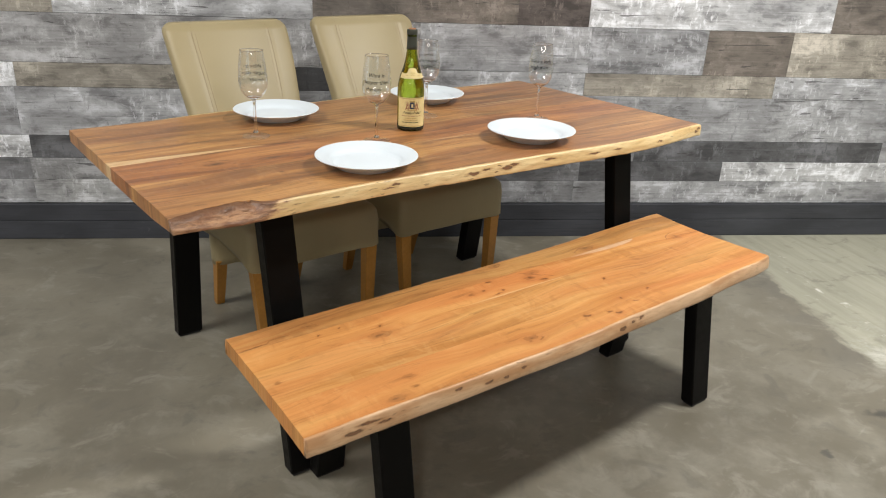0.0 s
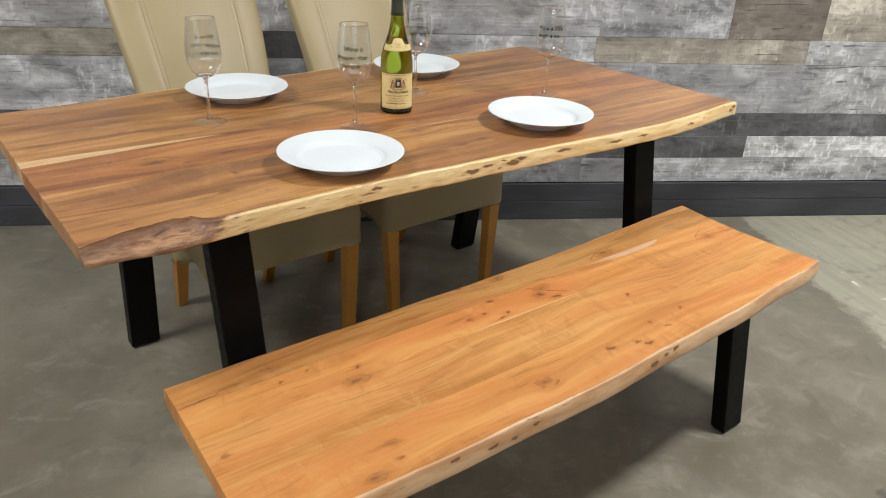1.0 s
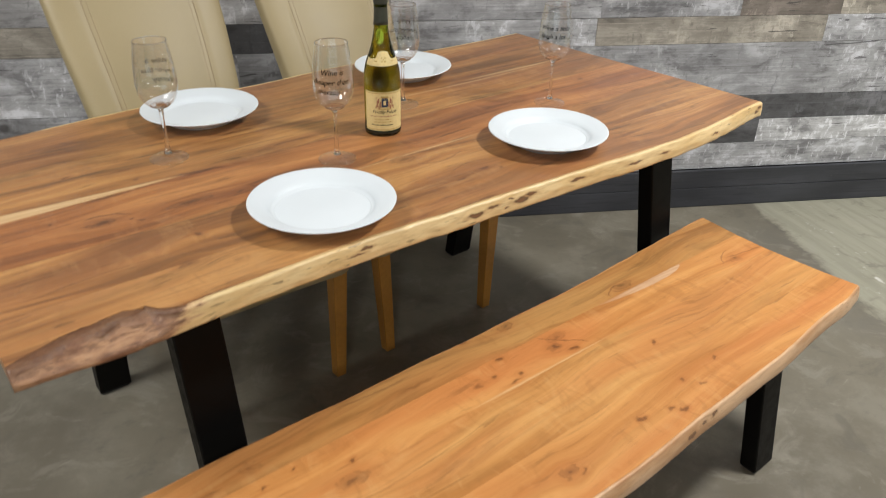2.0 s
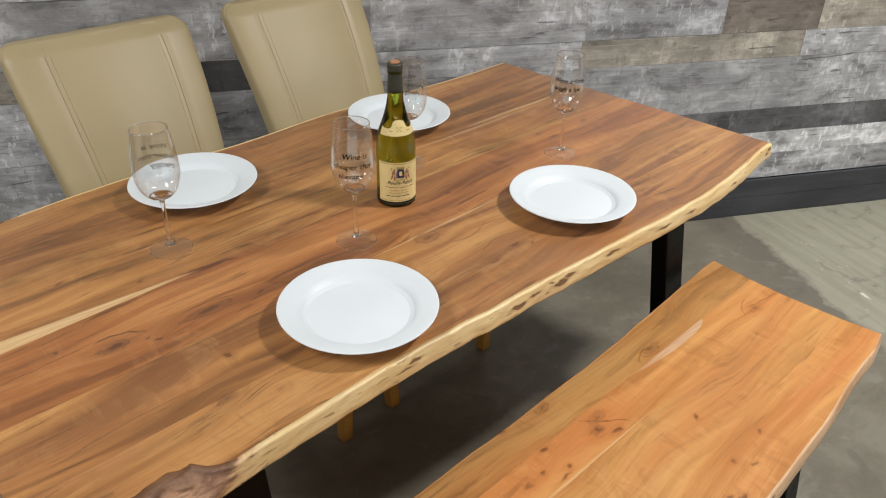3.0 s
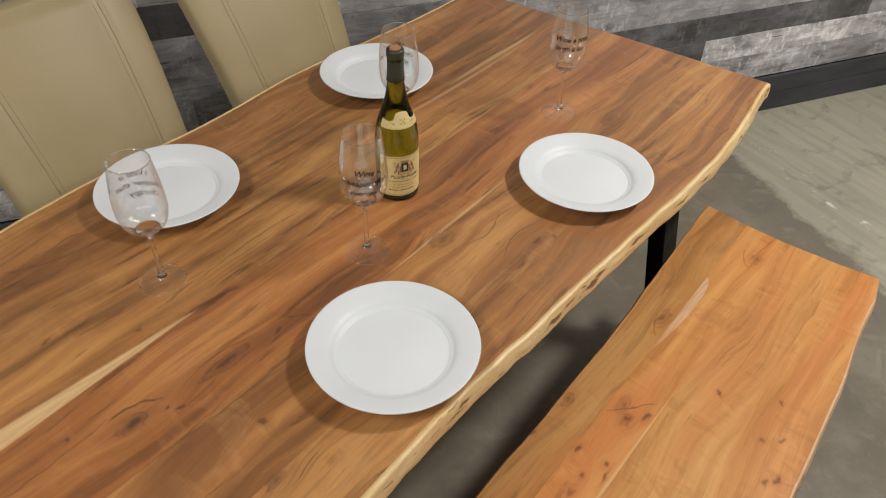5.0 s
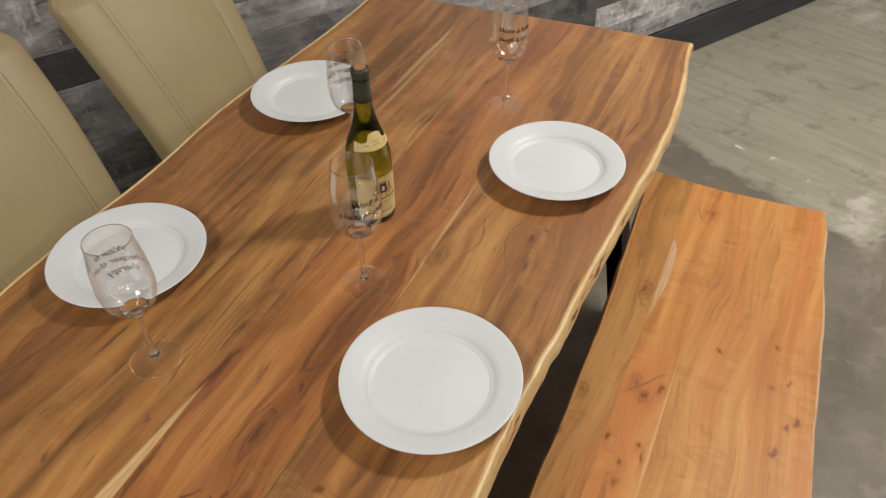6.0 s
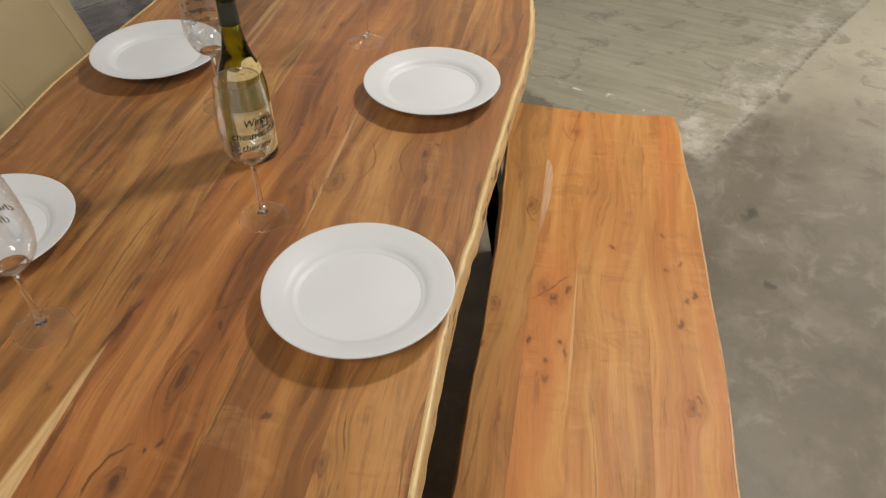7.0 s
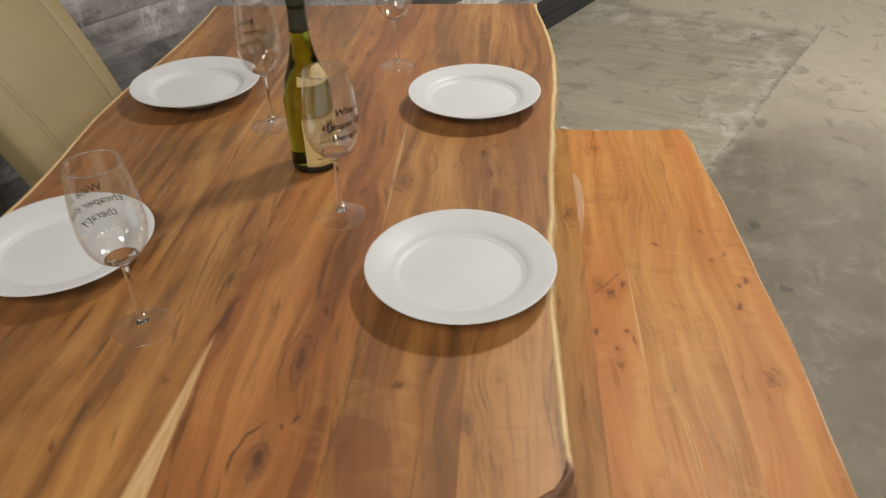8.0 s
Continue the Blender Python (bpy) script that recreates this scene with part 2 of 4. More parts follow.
    k.bump(k.math("ADD", strand, k.math("MULTIPLY", fibre, 0.6)), 0.1 * fine, 0.001)
    return k.done(c, k.span(strand, 0.2, 0.8, rough - 0.05, rough + 0.1), Specular_IOR_Level=gloss, Coat_Weight=coat, Coat_Roughness=0.4)


def live_edge(name, pale, warm, pits, amount=0.5, bark_end=None):
    """The bark-side of a slab: pale sapwood with worm pits and stained patches."""
    k = Nodes(name)
    co = k.n("ShaderNodeTexCoord", 3)
    big = k.noise(k.vec("MULTIPLY", co, (3.0, 8.0, 14.0)), 2.0, 4)
    fine = k.noise(k.vec("MULTIPLY", co, (12.0, 60.0, 90.0)), 3.0, 4)
    c = k.mix(k.span(big, 0.42, 0.68), pale, warm)
    c = k.mix(k.math("MULTIPLY", k.span(fine, 0.45, 0.75), 0.35), c, k.mix(0.6, warm, rgb(0.2, 0.1, 0.05)))
    spots = k.noise(k.vec("MULTIPLY", co, (15.0, 90.0, 110.0)), 1.7, 2, 0.6)
    where = k.noise(k.vec("MULTIPLY", co, (4.0, 4.0, 4.0)), 1.3, 1)
    c = k.mix(k.math("MULTIPLY", k.math("MULTIPLY", k.span(spots, 0.63, 0.69), k.span(where, 0.45, 0.6)), amount), c, rgb(0.10, 0.045, 0.02))
    rag = k.vec("ADD", co, k.vec("MULTIPLY", k.vec("SUBTRACT", k.n("ShaderNodeTexNoise", 1, Vector=co, Scale=60.0, Detail=2.0), (0.5, 0.5, 0.5)), (0.026, 0.0, 0.008)))
    for u, z, ru, rz in pits:
        d = k.vec("LENGTH", k.vec("MULTIPLY", k.vec("SUBTRACT", rag, (u, 0.0, z)), (1 / ru, 0.0, 1 / rz)))
        d = k.math("MULTIPLY", d, k.span(spots, 0.3, 0.7, 1.2, 0.8))
        c = k.mix(k.math("MULTIPLY", k.span(d, 1.9, 0.9), 0.5), c, rgb(0.4, 0.2, 0.08))
        c = k.mix(k.math("MULTIPLY", k.span(d, 1.1, 0.7), 0.85), c, rgb(0.07, 0.03, 0.015))
        c = k.mix(k.math("MULTIPLY", k.span(d, 0.62, 0.4), 0.7), c, rgb(0.24, 0.105, 0.045))
    if bark_end is not None:
        u = k.n("ShaderNodeSeparateXYZ", 0, Vector=co)
        z = k.n("ShaderNodeSeparateXYZ", 2, Vector=co)
        rough_line = k.math("ADD", u, k.math("MULTIPLY", k.math("SUBTRACT", k.noise(k.vec("MULTIPLY", co, (14.0, 20.0, 60.0)), 1.5, 4, 0.65), 0.5), 0.16))
        rough_line = k.math("SUBTRACT", rough_line, k.math("MULTIPLY", k.math("SUBTRACT", z, 0.742), 0.9))
        mask = k.span(rough_line, bark_end + 0.008, bark_end - 0.008)
        fibre = k.noise(k.vec("MULTIPLY", co, (16.0, 70.0, 110.0)), 1.6, 6, 0.7, 1.2)
        body = k.noise(k.vec("MULTIPLY", co, (9.0, 14.0, 22.0)), 2.0, 4)
        bk = k.mix(k.span(body, 0.35, 0.65), rgb(0.2, 0.09, 0.045), rgb(0.42, 0.235, 0.125))
        bk = k.mix(k.math("MULTIPLY", k.span(fibre, 0.48, 0.62), 0.68), bk, rgb(0.12, 0.055, 0.028))
        bk = k.mix(k.math("MULTIPLY", k.span(fibre, 0.42, 0.3), 0.4), bk, rgb(0.6, 0.41, 0.25))
        bk = k.mix(k.math("MULTIPLY", k.span(k.math("ADD", z, k.math("MULTIPLY", k.math("SUBTRACT", body, 0.5), 0.03)), 0.746, 0.756), 0.7), bk, rgb(0.13, 0.06, 0.032))
        seam = k.math("MULTIPLY", k.span(rough_line, bark_end + 0.03, bark_end), k.span(rough_line, bark_end - 0.012, bark_end))
        c = k.mix(k.math("MULTIPLY", seam, 0.6), c, rgb(0.42, 0.19, 0.11))
        c = k.mix(mask, c, bk)
        big = k.math("ADD", big, k.math("MULTIPLY", mask, fibre))
    k.bump(k.math("ADD", fine, k.math("MULTIPLY", big, 2.0)), 0.14 if bark_end is None else k.math("ADD", 0.12, k.math("MULTIPLY", mask, 0.3)), 0.003)
    return k.done(c, 0.42, Coat_Weight=0.1, Coat_Roughness=0.3)


TABLE_KNOTS = [
    (-0.818, 0.003, 0.026, 0.011, 1.0), (-0.66, -0.008, 0.05, 0.008, 0.9), (-0.748, -0.221, 0.016, 0.008, 0.6), (-0.586, 0.110, 0.05, 0.007, 0.75),
    (-0.694, -0.135, 0.008, 0.006, 0.7), (-0.219, -0.082, 0.028, 0.016, 0.6), (0.35, -0.112, 0.026, 0.013, 0.6), (-0.113, -0.219, 0.012, 0.006, 0.7),
    (-0.772, -0.012, 0.005, 0.004, 0.8), (-0.752, -0.028, 0.007, 0.004, 0.8), (-0.566, -0.022, 0.009, 0.005, 0.8), (-0.894, 0.048, 0.008, 0.006, 0.7),
    (-0.082, -0.236, 0.008, 0.005, 0.6), (-0.186, -0.233, 0.013, 0.004, 0.75), (-0.256, -0.018, 0.012, 0.008, 0.55), (0.353, 0.104, 0.012, 0.006, 0.6),
    (0.371, 0.07, 0.01, 0.005, 0.6), (0.514, 0.084, 0.012, 0.006, 0.6), (-0.704, 0.15, 0.01, 0.006, 0.6),
]
TABLE_STREAKS = [
    (-0.36, -0.314, 0.05, 0.004, 0.5), (0.285, -0.27, 0.05, 0.003, 0.6), (-0.707, 0.207, 0.03, 0.006, 0.45), (-0.72, 0.40, 0.08, 0.03, 0.4),
    (-0.90, 0.46, 0.07, 0.022, 0.45), (-0.10, 0.44, 0.10, 0.012, 0.4), (-0.36, 0.30, 0.10, 0.008, 0.45), (-0.815, 0.237, 0.012, 0.004, 0.7),
    (-0.17, 0.17, 0.09, 0.02, 0.3), (0.55, 0.30, 0.06, 0.008, 0.4), (-0.80, -0.09, 0.05, 0.016, 0.3), (-0.526, -0.003, 0.028, 0.004, 0.55),
    (-0.355, 0.15, 0.06, 0.005, 0.6), (0.31, 0.284, 0.05, 0.007, 0.6), (0.42, 0.3, 0.06, 0.008, 0.6), (-0.058, 0.027, 0.006, 0.004, 0.7), (-0.44, 0.27, 0.06, 0.005, 0.5), (-0.2, 0.36, 0.08, 0.007, 0.5),
]
BENCH_KNOTS = [
    (-0.128, -0.477, 0.016, 0.009, 0.8), (-0.647, -0.525, 0.03, 0.012, 0.6), (-0.755, -0.762, 0.026, 0.010, 0.7), (-0.357, -0.728, 0.014, 0.011, 0.65),
    (-0.104, -0.455, 0.022, 0.011, 0.5), (-0.105, -0.503, 0.01, 0.006, 0.8), (-0.251, -0.437, 0.008, 0.006, 0.8), (-0.247, -0.495, 0.007, 0.005, 0.75),
    (-0.268, -0.507, 0.02, 0.003, 0.7), (-0.294, -0.474, 0.009, 0.005, 0.7), (-0.332, -0.474, 0.011, 0.006, 0.55), (-0.159, -0.719, 0.008, 0.006, 0.8),
    (-0.094, -0.736, 0.007, 0.005, 0.7), (-0.075, -0.752, 0.008, 0.006, 0.8), (0.048, -0.591, 0.006, 0.006, 0.8), (-0.007, -0.699, 0.007, 0.005, 0.6),
    (0.019, -0.731, 0.007, 0.004, 0.6), (0.102, -0.696, 0.005, 0.004, 0.6), (-0.626, -0.488, 0.006, 0.005, 0.8),
]
BENCH_STREAKS = [
    (-0.71, -0.444, 0.005, 0.004, 0.75), (-0.774, -0.452, 0.005, 0.004, 0.7), (-0.769, -0.398, 0.018, 0.012, 0.35), (-0.848, -0.413, 0.022, 0.006, 0.35),
    (-0.915, -0.423, 0.035, 0.0028, 0.6), (-0.931, -0.582, 0.007, 0.006, 0.5), (-0.691, -0.709, 0.014, 0.008, 0.5), (-0.701, -0.747, 0.006, 0.005, 0.6),
    (-0.334, -0.742, 0.006, 0.005, 0.6), (-0.163, -0.364, 0.02, 0.008, 0.6), (0.165, -0.408, 0.026, 0.01, 0.6), (0.016, -0.336, 0.03, 0.006, 0.6),
    (0.488, -0.497, 0.018, 0.014, 0.5), (-0.275, -0.353, 0.008, 0.005, 0.7), (-0.42, -0.40, 0.05, 0.004, 0.4), (-0.5, -0.60, 0.09, 0.01, 0.16),
]
TABLE_VEINS = [
    (-0.43, 0.002, -0.06, -1.2, 0.12, 0.0022, 0.75), (-0.522, -0.022, -1.0, 0.0, 0.02, 0.0026, 0.7), (-0.8, 0.03, -0.3, -8.0, 0.045, 0.003, 0.8), (-0.59, 0.113, -0.16, 0.0, 0.062, 0.0045, 0.8),
    (-0.65, 0.012, -0.12, -2.5, 0.06, 0.002, 0.6), (-0.66, -0.022, -0.06, 2.5, 0.06, 0.002, 0.6), (-0.15, -0.136, 0.05, 5.0, 0.07, 0.002, 0.55), (-0.12, -0.178, 0.02, -4.0, 0.08, 0.002, 0.5),
    (-0.36, 0.29, 0.06, 0.4, 0.2, 0.003, 0.4), (-0.46, 0.18, 0.04, -0.6, 0.16, 0.0026, 0.5), (-0.25, 0.235, -0.05, 0.6, 0.2, 0.0022, 0.45), (-0.7, 0.40, -0.3, 2.0, 0.1, 0.005, 0.5),
    (-0.67, 0.435, 0.1, -6.0, 0.05, 0.004, 0.5), (-0.93, 0.03, 0.03, 0.3, 0.12, 0.002, 0.5), (-0.88, -0.17, 0.05, -0.6, 0.12, 0.002, 0.45), (0.3, -0.274, 0.03, 0.0, 0.05, 0.003, 0.6),
    (0.36, -0.098, 0.1, -6.0, 0.05, 0.002, 0.6), (0.36, -0.128, -0.05, 6.0, 0.05, 0.002, 0.6), (0.1, 0.03, 0.03, 0.3, 0.2, 0.002, 0.45), (0.05, 0.2, -0.03, 0.3, 0.2, 0.0025, 0.45), (-0.78, -0.07, 0.04, 0.8, 0.1, 0.002, 0.4),
]
BENCH_VEINS = [
    (0.135, -0.402, 0.2, -14.0, 0.035, 0.003, 0.45), (0.15, -0.424, -0.3, 9.0, 0.03, 0.003, 0.4), (0.53, -0.494, -0.18, 0.5, 0.07, 0.003, 0.4), (0.47, -0.47, 0.5, -8.0, 0.04, 0.003, 0.35),
    (-0.1, -0.47, -0.9, 0.0, 0.045, 0.003, 0.6), (-0.5, -0.37, -0.05, 0.6, 0.1, 0.003, 0.4), (-0.92, -0.424, 0.1, 0.0, 0.045, 0.0024, 0.55), (-0.86, -0.41, 0.2, -10.0, 0.035, 0.003, 0.35),
    (0.05, -0.345, 0.05, 0.0, 0.08, 0.003, 0.4), (-0.55, -0.57, 0.03, 0.4, 0.2, 0.002, 0.25), (0.25, -0.6, -0.02, 0.2, 0.2, 0.002, 0.22),
]
M_TABLE = wood("acacia_table", rgb(0.515, 0.262, 0.088), rgb(0.39, 0.172, 0.053), rgb(0.22, 0.092, 0.03), TABLE_KNOTS, TABLE_STREAKS, TABLE_VEINS, [(0.42, 0.262, 0.2, 0.008, 0.5), (-0.16, -0.066, 0.2, 0.004, 0.6), (0.2, 0.245, 0.35, 0.005, 0.4)], 0.86, wedge=True, coat=0.75, rough=0.42, fine=0.8, gloss=0.5)
M_BENCH = wood("acacia_bench", rgb(0.6, 0.32, 0.112), rgb(0.52, 0.25, 0.08), rgb(0.42, 0.182, 0.052), BENCH_KNOTS, BENCH_STREAKS, BENCH_VEINS, [(-0.2, -0.518, 0.2, 0.0035, 0.5)], 0.4, red=(0.53, 0.21, 0.07),
               blush=[(-0.2, -0.475, 0.26, 0.042, 0.5), (-0.25, -0.765, 0.5, 0.035, 0.5), (0.3, -0.72, 0.35, 0.045, 0.45), (0.52, -0.5, 0.1, 0.07, 0.4), (-0.86, -0.765, 0.14, 0.03, 0.5)], sickle=True, wavy=0.06, coat=0.02, rough=0.46, ribbon=0.65, contrast=0.9, fine=0.4, halo=(0.36, 0.12, 0.032), core=(0.12, 0.042, 0.014))
TABLE_PITS = [(-0.242, 0.742, 0.02, 0.0042), (-0.2, 0.7475, 0.013, 0.003), (-0.128, 0.744, 0.022, 0.0045), (-0.1, 0.749, 0.014, 0.0035), (-0.165, 0.738, 0.008, 0.002), (-0.15, 0.752, 0.006, 0.0016), (0.03, 0.748, 0.022, 0.003), (-0.5, 0.742, 0.018, 0.002),
              (-0.48, 0.75, 0.014, 0.003), (0.2, 0.745, 0.02, 0.003), (0.3, 0.745, 0.016, 0.003), (0.51, 0.742, 0.014, 0.003), (0.73, 0.742, 0.010, 0.004), (0.742, 0.75, 0.008, 0.003)]
BENCH_PITS = [(-0.871, 0.44, 0.022, 0.0045), (-0.835, 0.449, 0.024, 0.003), (-0.803, 0.441, 0.014, 0.003), (-0.1, 0.44, 0.012, 0.007), (-0.06, 0.447, 0.01, 0.005), (-0.03, 0.451, 0.008, 0.004), (-0.54, 0.442, 0.012, 0.0035), (-0.49, 0.436, 0.012, 0.004), (-0.62, 0.45, 0.009, 0.003), (-0.44, 0.445, 0.01, 0.003)]
M_TABLE_EDGE = live_edge("sapwood_table", rgb(0.77, 0.58, 0.3), rgb(0.68, 0.47, 0.21), TABLE_PITS, 0.6, -0.815)
M_BENCH_EDGE = live_edge("sapwood_bench", rgb(0.66, 0.43, 0.25), rgb(0.5, 0.27, 0.125), BENCH_PITS, 0.45)


def plain(name, colour, rough, metal=0.0, grain=0.0, scale=60.0, **ins):
    k = Nodes(name)
    co = k.n("ShaderNodeTexCoord", 3)
    n = k.noise(co, scale, 4)
    m = k.noise(co, scale / 9, 3)
    f = k.math("ADD", k.math("MULTIPLY", n, 0.5), k.math("MULTIPLY", m, 0.5))
    c = k.mix(k.span(f, 0.3, 0.7), rgb(*[x * 0.88 for x in colour]), rgb(*[min(1, x * 1.08) for x in colour]))
    if grain:
        k.bump(n, grain, 0.002)
    return k.done(c, k.span(m, 0.3, 0.7, max(0.02, rough - 0.05), rough + 0.06), Metallic=metal, **ins)


M_STEEL = plain("black_powder_coat", (0.0045, 0.0042, 0.004), 0.4, 0.0, 0.08, 400, Specular_IOR_Level=0.09)
M_RUBBER = plain("black_rubber", (0.02, 0.02, 0.02), 0.7)


def leather():
    k = Nodes("beige_leather")
    co = k.n("ShaderNodeTexCoord", 3)
    wear = k.noise(co, 3.0, 3)
    cells = k.n("ShaderNodeTexVoronoi", 0, Vector=co, Scale=420.0)
    c = k.mix(k.span(wear, 0.35, 0.65), rgb(0.355, 0.29, 0.16), rgb(0.385, 0.316, 0.178))
    c = k.mix(k.math("MULTIPLY", k.span(cells, 0.4, 0.7), 0.12), c, rgb(0.3, 0.23, 0.13))
    k.bump(k.math("ADD", k.math("MULTIPLY", cells, -0.3), k.math("MULTIPLY", k.noise(co, 14.0, 3), 0.8)), 0.3, 0.002)
    return k.done(c, k.span(wear, 0.3, 0.7, 0.42, 0.52))


M_LEATHER = leather()
M_SEAM = plain("beige_thread", (0.33, 0.25, 0.14), 0.7)
M_OAK = plain("honey_oak", (0.42, 0.195, 0.036), 0.4, 0.0, 0.1, 90)
M_LINING = plain("black_lining", (0.015, 0.015, 0.015), 0.9)
M_CHINA = plain("white_porcelain", (0.715, 0.768, 0.803), 0.4, 0.0, 0.0, 2.0, Specular_IOR_Level=0.3)
M_PAPER = plain("cream_label", (0.74, 0.6, 0.28), 0.55, 0.0, 0.05, 160)
M_PAPER_RED = plain("red_print", (0.38, 0.16, 0.085), 0.6)
M_PAPER_BLUE = plain("blue_print", (0.02, 0.03, 0.07), 0.6)
M_INK = plain("black_print", (0.003, 0.003, 0.003), 0.6, Specular_IOR_Level=0.05)
M_GOLD = plain("gold_print", (0.5, 0.34, 0.1), 0.4, 0.3)
M_FOIL = plain("dark_green_capsule", (0.05, 0.055, 0.04), 0.42, 0.2)
M_CORK = plain("cork", (0.4, 0.2, 0.1), 0.8, 0.0, 0.3, 300)
M_PLASTER = plain("grey_ceiling_paint", (0.2, 0.197, 0.19), 0.8, 0.0, 0.05, 20)
M_PAINT = plain("grey_wall_paint", (0.24, 0.236, 0.228), 0.7, 0.0, 0.05, 20)


def glass(name, colour, rough=0.01, ior=1.5):
    k = Nodes(name)
    return k.done(rgb(*colour), rough, Transmission_Weight=1.0, IOR=ior)


M_GLASS = glass("clear_glass", (0.98, 0.99, 0.99))
M_GREEN = glass("green_bottle_glass", (0.37, 0.46, 0.04), 0.08, 1.4)
M_BASE = plain("dark_bottle_base_glass", (0.012, 0.014, 0.006), 0.12)


def blown_glass(name, least):
    """Wall-thin clear glass: light goes straight through, and the surface mirrors more towards its rim."""
    k = Nodes(name)
    out = k.t.nodes["Material Output"]
    clear = k.n("ShaderNodeBsdfTransparent", Color=rgb(0.985, 0.99, 0.99))
    gloss = k.n("ShaderNodeBsdfGlossy", Color=rgb(1, 1, 1), Roughness=0.015)
    rim = k.n("ShaderNodeLayerWeight", 1, Blend=0.5)
    mirror = k.math("ADD", least, k.math("MULTIPLY", k.math("POWER", rim, 3.0), 0.5))
    k.t.nodes.remove(k.b)
    k.put(out.inputs["Surface"], k.n("ShaderNodeMixShader", i0=mirror, i1=clear, i2=gloss))
    return k.m


M_THIN = blown_glass("thin_clear_glass", 0.09)
M_FOOT = blown_glass("clear_foot_glass", 0.04)


FLOOR_SPOTS = [(1.572, 1.884, 0.05, 0.025, 0.75), (1.292, 1.695, 0.025, 0.015, 0.7), (1.892, 2.738, 0.012, 0.03, -0.9), (1.93, 2.62, 0.02, 0.012, -0.8),
               (1.95, 2.27, 0.07, 0.03, -0.5), (2.36, 2.075, 0.05, 0.03, 0.4), (1.12, 1.25, 0.012, 0.008, -0.6), (2.9, 2.5, 0.1, 0.03, 0.25)]


def concrete():
    k = Nodes("polished_concrete")
    p = k.n("ShaderNodeNewGeometry", 0)
    a = k.noise(p, 0.9, 5, 0.6, 0.6)
    b = k.noise(p, 4.5, 6, 0.65)
    d = k.noise(p, 38.0, 4, 0.6)
    c = k.mix(k.span(a, 0.32, 0.68), rgb(0.145, 0.129, 0.095), rgb(0.215, 0.194, 0.148))
    c = k.mix(k.math("MULTIPLY", k.span(b, 0.44, 0.64), 0.55), c, rgb(0.262, 0.242, 0.192))
    c = k.mix(k.math("MULTIPLY", k.span(d, 0.5, 0.75), 0.2), c, rgb(0.14, 0.128, 0.105))
    x = k.n("ShaderNodeSeparateXYZ", 0, Vector=p)
    y = k.n("ShaderNodeSeparateXYZ", 1, Vector=p)
    wob = k.math("SUBTRACT", k.noise(p, 3.0, 5), 0.5)
    # lamp sheen on the far right of the floor, put into the colour as paler
    sheen_or_worn = k.math("MAXIMUM", k.math("MULTIPLY", k.span(k.math("ADD", x, wob), 1.9, 3.1), k.span(y, 2.14, 2.12)), k.span(k.math("ADD", x, k.math("MULTIPLY", wob, 0.3)), 3.4, 3.6))
    c = k.mix(k.math("MULTIPLY", sheen_or_worn, 0.85), c, rgb(0.57, 0.545, 0.43))
    # a rectangular newer pour with broom marks, chalky along two of its sides
    xe, ye = k.math("ADD", x, k.math("MULTIPLY", k.math("SUBTRACT", k.noise(p, 5.0, 8, 0.7), 0.5), 0.22)), k.math("ADD", y, k.math("MULTIPLY", k.math("SUBTRACT", k.noise(p, 6.0, 8, 0.7), 0.5), 0.12))
    inside = k.math("MULTIPLY", k.math("MULTIPLY", k.span(xe, 1.71, 1.77), k.span(ye, 2.07, 2.18)), k.span(xe, 3.56, 3.44))
    turned = k.n("ShaderNodeCombineXYZ", X=k.math("ADD", k.math("MULTIPLY", x, 0.985), k.math("MULTIPLY", y, 0.17)), Y=k.math("ADD", k.math("MULTIPLY", x, -0.17), k.math("MULTIPLY", y, 0.985)), Z=0.0)
    broom = k.noise(k.vec("MULTIPLY", turned, (22.0, 2.0, 1.0)), 1.0, 5, 0.62, 0.5)
    c = k.mix(k.math("MULTIPLY", inside, 0.72), c, k.mix(k.span(broom, 0.32, 0.68), rgb(0.34, 0.335, 0.258), rgb(0.44, 0.43, 0.335)))
    zone = k.math("MAXIMUM", k.span(ye, 2.62, 2.14), k.span(xe, 2.9, 3.4))
    powder = k.noise(k.vec("MULTIPLY", p, (1.0, 1.3, 1.0)), 6.0, 9, 0.74, 0.3)
    chalk = k.math("MULTIPLY", k.math("MULTIPLY", inside, zone), k.span(k.math("ADD", powder, k.math("MULTIPLY", zone, 0.08)), 0.5, 0.72))
    c = k.mix(k.math("MULTIPLY", chalk, 0.75), c, rgb(0.58, 0.565, 0.5))
    specks = k.math("MULTIPLY", k.span(k.math("ABSOLUTE", k.math("SUBTRACT", xe, 1.89)), 0.12, 0.02), k.span(k.noise(p, 19.0, 6, 0.75), 0.6, 0.67))
    c = k.mix(k.math("MULTIPLY", k.math("MULTIPLY", specks, inside), 0.85), c, rgb(0.7, 0.69, 0.62))
    broken = k.span(k.noise(p, 30.0, 4), 0.38, 0.6, 0.05, 0.45)
    line = k.math("MULTIPLY", k.span(k.math("ABSOLUTE", k.math("SUBTRACT", k.math("ADD", y, k.math("MULTIPLY", wob, 0.04)), 2.128)), 0.012, 0.003), k.math("MULTIPLY", k.span(x, 1.72, 1.8), k.span(x, 3.9, 3.6)))
    line = k.math("MAXIMUM", line, k.math("MULTIPLY", k.span(k.math("ABSOLUTE", k.math("SUBTRACT", k.math("ADD", x, k.math("MULTIPLY", wob, 0.1)), 1.735)), 0.009, 0.003), k.math("MULTIPLY", k.span(y, 2.13, 2.2), 0.6)))
